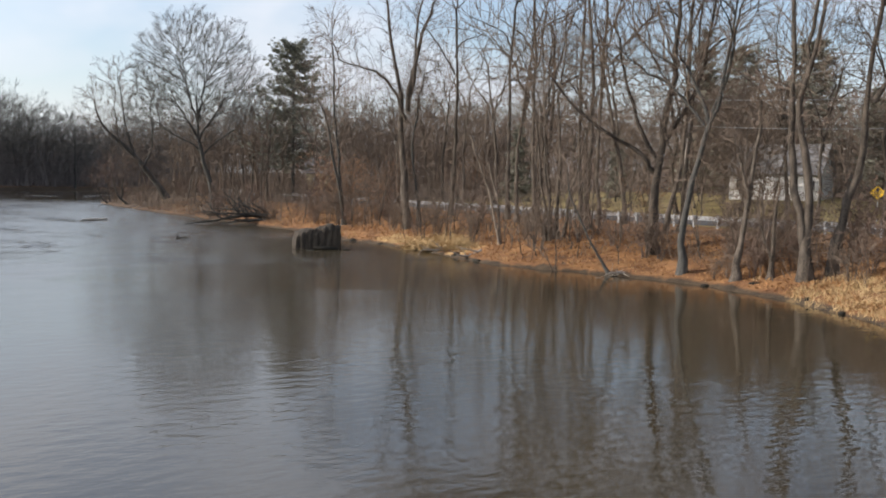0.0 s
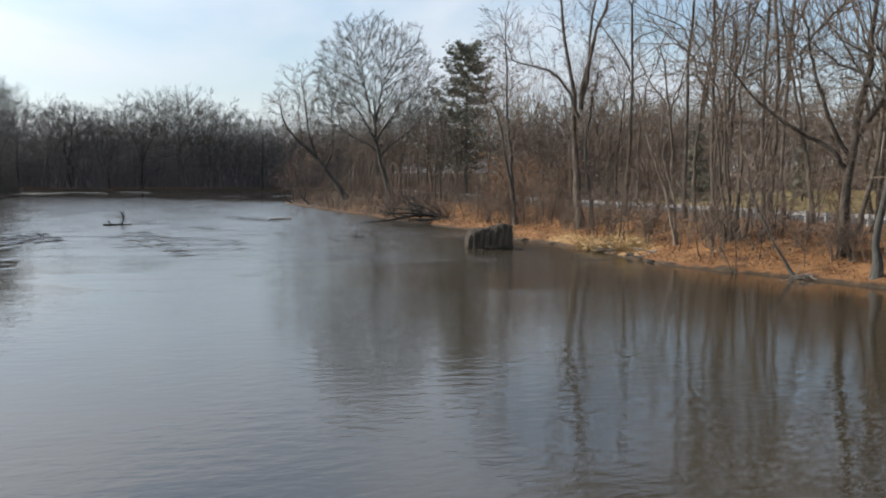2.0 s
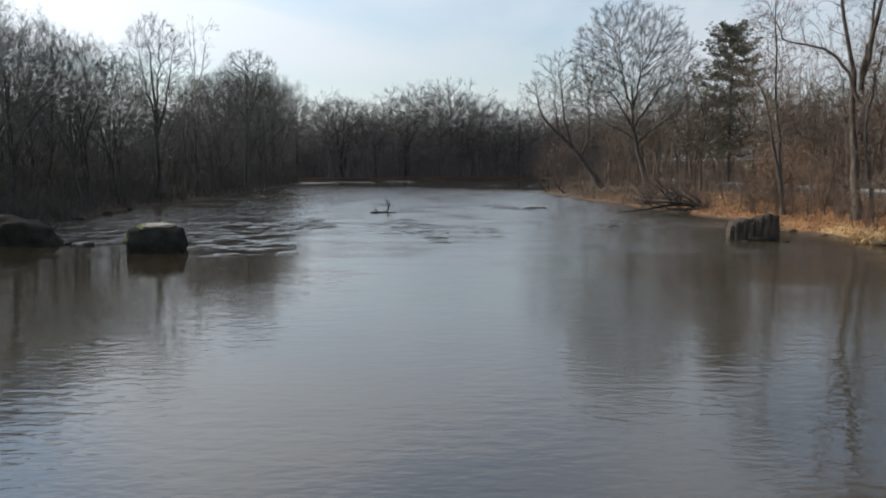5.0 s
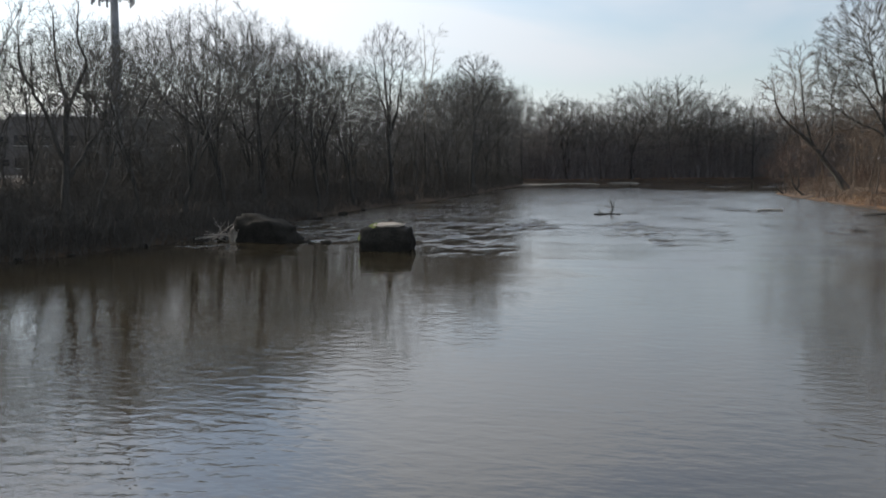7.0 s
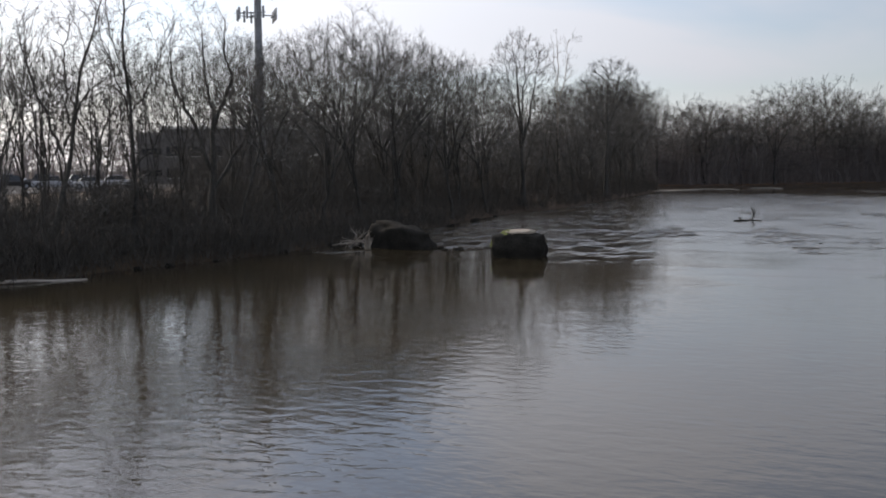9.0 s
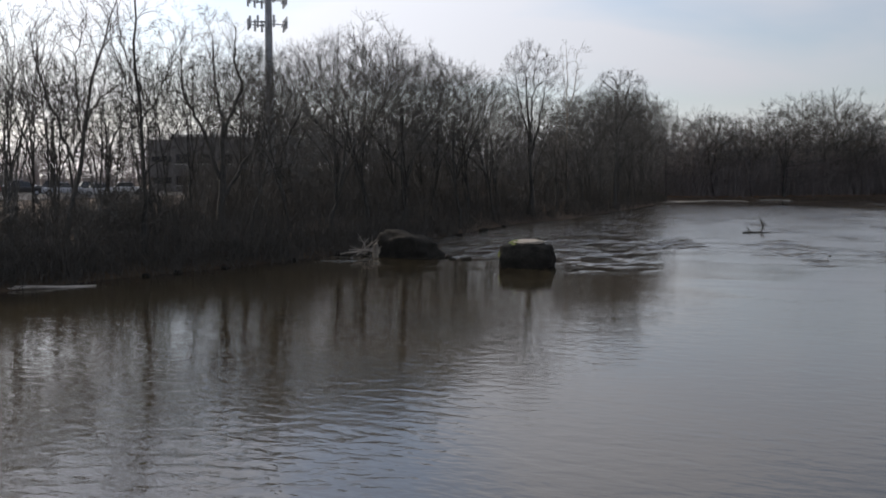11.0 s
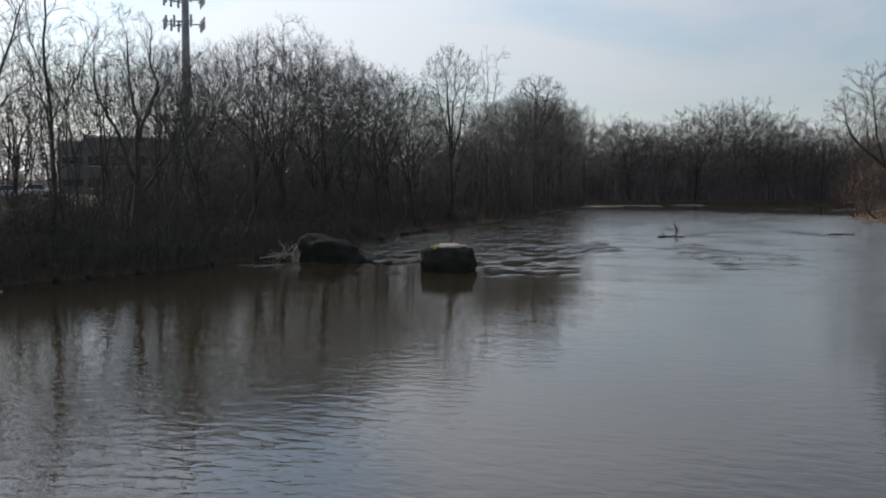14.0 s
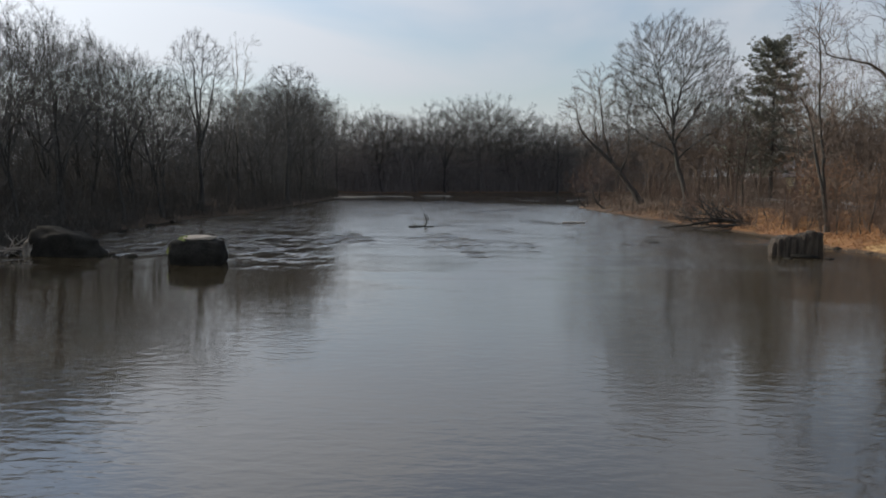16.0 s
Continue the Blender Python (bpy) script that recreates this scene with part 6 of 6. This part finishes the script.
# ---- cell tower ----
def cell_tower(at, height):
    z = gz(*at)
    ob = thing("cell_tower", pose(at[0], at[1], z, 0, 0, 20), "grey steel monopole tower with antenna platforms", "tower")
    part("pole", rod(.66, .4, height + .3, (0, 0, -.3), 14), TOWER_GREY, ob)
    for level in (height - 6.9, height - 3.9):
        bm = bmesh.new()
        for k in range(3):
            a = k * 2.0944 + .3
            r3 = Matrix.Rotation(a, 4, "Z")
            bmesh.ops.transform(bm, matrix=Matrix(), verts=[])
            box(1.7, .14, .14, r3 @ Vector((1.1, 0, level)), 0, bm, r3)
            box(.12, 3.6, .12, r3 @ Vector((1.9, 0, level)), 0, bm, r3)
        part("platform", bm, TOWER_GREY, ob)
        for k in range(3):
            r3 = Matrix.Rotation(k * 2.0944 + .3, 4, "Z")
            for y in (-1.6, -.55, .55, 1.6):
                part("antenna", box(.16, .28, 1.5, (0, 0, 0), .03), PANEL_GREY, ob, m=Matrix.Translation(r3 @ Vector((2.1, y, level))) @ r3)


cell_tower((-59.8, 104.0), 29.0)


# ---- beyond the shaded bank: car park, lamps, offices ----
def car_park():
    x, y = np.meshgrid(np.linspace(-135, -66, 24), np.linspace(62, 106, 16))
    x = x - (y - 62) * .08
    z = ground_z(x, y) + .12
    i = (np.arange(15)[:, None] * 24 + np.arange(23)[None]).ravel()
    tagged(new("car_park", mesh_of("car_park", np.stack([x, y, z], -1).reshape(-1, 3), np.stack([i, i + 1, i + 25, i + 24], -1), ASPHALT)), "grey asphalt car park behind the trees", "car park", kind="structure")


car_park()


def car(paint, label):
    ob = thing("car", pose(0, 0, 0), label, "car", "parked cars")
    bm = box(4.3, 1.75, .62, (0, 0, .62), .12)
    part("body", bm, paint, ob)
    cab = box(2.3, 1.5, .56, (-.15, 0, 1.18), .02)
    for v in cab.verts:
        if v.co.z > 1.3:
            v.co.x = -.15 + (v.co.x + .15) * .68
            v.co.y *= .86
    part("cabin", cab, GLASS_DARK, ob)
    part("roof", box(1.5, 1.28, .05, (-.15, 0, 1.47), .02), paint, ob)
    for x in (-1.35, 1.35):
        for y in (-.8, .8):
            wheel = part("wheel", rod(.33, .33, .2, (0, 0, -.1), 14), RUBBER, ob, m=pose(x, y, .33, 90, 0, 0))
            part("rim", rod(.19, .19, .22, (0, 0, -.11), 10), GALV, wheel)
    return ob


words = ("white", "silver", "black", "red")
first = [car(CAR_PAINTS[k], words[k] + " car parked behind the trees") for k in range(4)]
for k in range(18):
    c, r_ = k % 9, k // 9
    x, y = -69.5 - c * 2.9 - r_ * 3, 83.5 - c * 2.75 + r_ * 8
    m = pose(x, y, gz(x, y) + .13, 0, 0, 46 + rng.normal(0, 2))
    if k < 4:
        first[k].matrix_basis = m
    else:
        copy_thing(first[int(rng.integers(4))], m)


def lamp_post(at, height):
    ob = thing("lamp_post", pose(at[0], at[1], gz(*at), 0, 0, 40), "dark steel car park lamp post with twin heads", "lamp post", "car park lamps")
    part("pole", rod(.1, .07, height + .2, (0, 0, -.2), 8), BLACK, ob)
    part("arm", box(1.5, .07, .07, (0, 0, height), .01), BLACK, ob)
    for x in (-.85, .85):
        part("head", box(.6, .34, .14, (x, 0, height), .03), BLACK, ob)


for at_ in ((-74.5, 81.0), (-76.5, 84.2), (-69.5, 92.0)):
    lamp_post(at_, 8.6)


def office(at, turn, w, d, h, label):
    ob = thing("office_building", pose(at[0], at[1], gz(*at), 0, 0, turn), label, "building")
    part("wall", box(w, d, h + 1, (0, 0, h / 2 - .5), .03), BRICK_DULL, ob)
    part("roof", box(w + .5, d + .5, .35, (0, 0, h + .17), .03), CONCRETE, ob)
    part("wall", box(4.6, 1.4, h - .4, (-w / 2 - 1.0, -d / 2 + 2, h / 2 - .2), .03), BRICK_DULL, ob, "plain brick stair tower")
    for f in range(2):
        z = 1.7 + f * 3.1
        for k in range(int(w / 3)):
            x = -w / 2 + 1.6 + k * 3
            o = part("window", box(1.9, .12, 1.4, (x, -d / 2 - .02, z)), GLASS_DARK, ob)
            part("sill", box(2.1, .2, .1, (x, -d / 2 - .06, z - .78)), CONCRETE, o)
        part("window", box(3.6, .12, .9, (-w / 2 - 1.0, -d / 2 + 1.28, z)), GLASS_DARK, ob)


office((-75.5, 121.5), 33, 19, 12, 8.0, "low dull brick office building behind the trees")


# ---- dead grass, leaves ----
def blades(name, places, seed, label, mat, lo, hi, width, per, spread):
    r = np.random.default_rng(seed)
    c = np.repeat(np.array(places), per, 0)
    c = c + r.normal(0, spread, c.shape)
    z = ground_z(c[:, 0], c[:, 1]) - .03
    keep = z > -.05
    c, z = c[keep], z[keep]
    n = len(c)
    base = np.column_stack([c, z])
    a = r.uniform(0, 6.283, n)
    side = np.stack([np.cos(a), np.sin(a), a * 0], -1) * width
    h = r.uniform(lo, hi, (n, 1))
    bend = np.stack([r.normal(0, .45, n), r.normal(0, .45, n), np.ones(n)], -1)
    mid, tip = base + bend * h * .55, base + bend * [1.6, 1.6, .85] * h
    v = np.stack([base - side, base + side, mid + side * .7, mid - side * .7, tip], 1).reshape(-1, 3)
    i = np.arange(n)[:, None] * 5
    f = [tuple(q) for q in (i + [0, 1, 2, 3]).tolist()] + [tuple(q) for q in (i + [3, 2, 4]).tolist()]
    tagged(new(name, mesh_of(name, v, f, mat)), label, "grass", kind="stuff")


def bank_places(n, seed, y0, y1, u0, u1):
    r = np.random.default_rng(seed)
    y = r.uniform(y0, y1, n)
    return np.stack([np.interp(y, *RIGHT.T) + r.uniform(u0, u1, n) ** 1.0, y], -1)


blades("straw_grass", np.concatenate([bank_places(380, 1, 18, 30, .3, 4.5), bank_places(120, 2, 56, 68, .6, 2.8)]), 91, "pale dead grass along the edge of the bank", STRAW, .1, .42, .02, 16, .3)
blades("bank_grass", np.concatenate([bank_places(260, 4, 33, 110, .3, 8), bank_places(70, 5, 84, 180, .3, 6)]), 92, "thin dry grass among fallen leaves", STRAW, .12, .4, .02, 9, .4)


def fallen_leaves():
    r = np.random.default_rng(93)
    y = 24 + 120 * r.uniform(size=26000) ** 1.6
    x = np.interp(y, *RIGHT.T) + .5 + 9 * r.uniform(size=len(y)) ** .9
    z = ground_z(x, y) + r.uniform(.02, .1, len(x))
    c = np.column_stack([x, y, z])
    u = unit(r.normal(size=c.shape) * [1, 1, .45]) * r.uniform(.05, .11, (len(c), 1))
    w = unit(np.cross(u, r.normal(size=c.shape) * [.5, .5, 1])) * .05
    v = np.stack([c - u, c + w, c + u, c - w], 1).reshape(-1, 3)
    tagged(new("fallen_leaves", mesh_of("fallen_leaves", v, np.arange(len(v)).reshape(-1, 4), LITTER)), "orange-brown fallen leaves on the bank", "leaves", kind="stuff")


fallen_leaves()
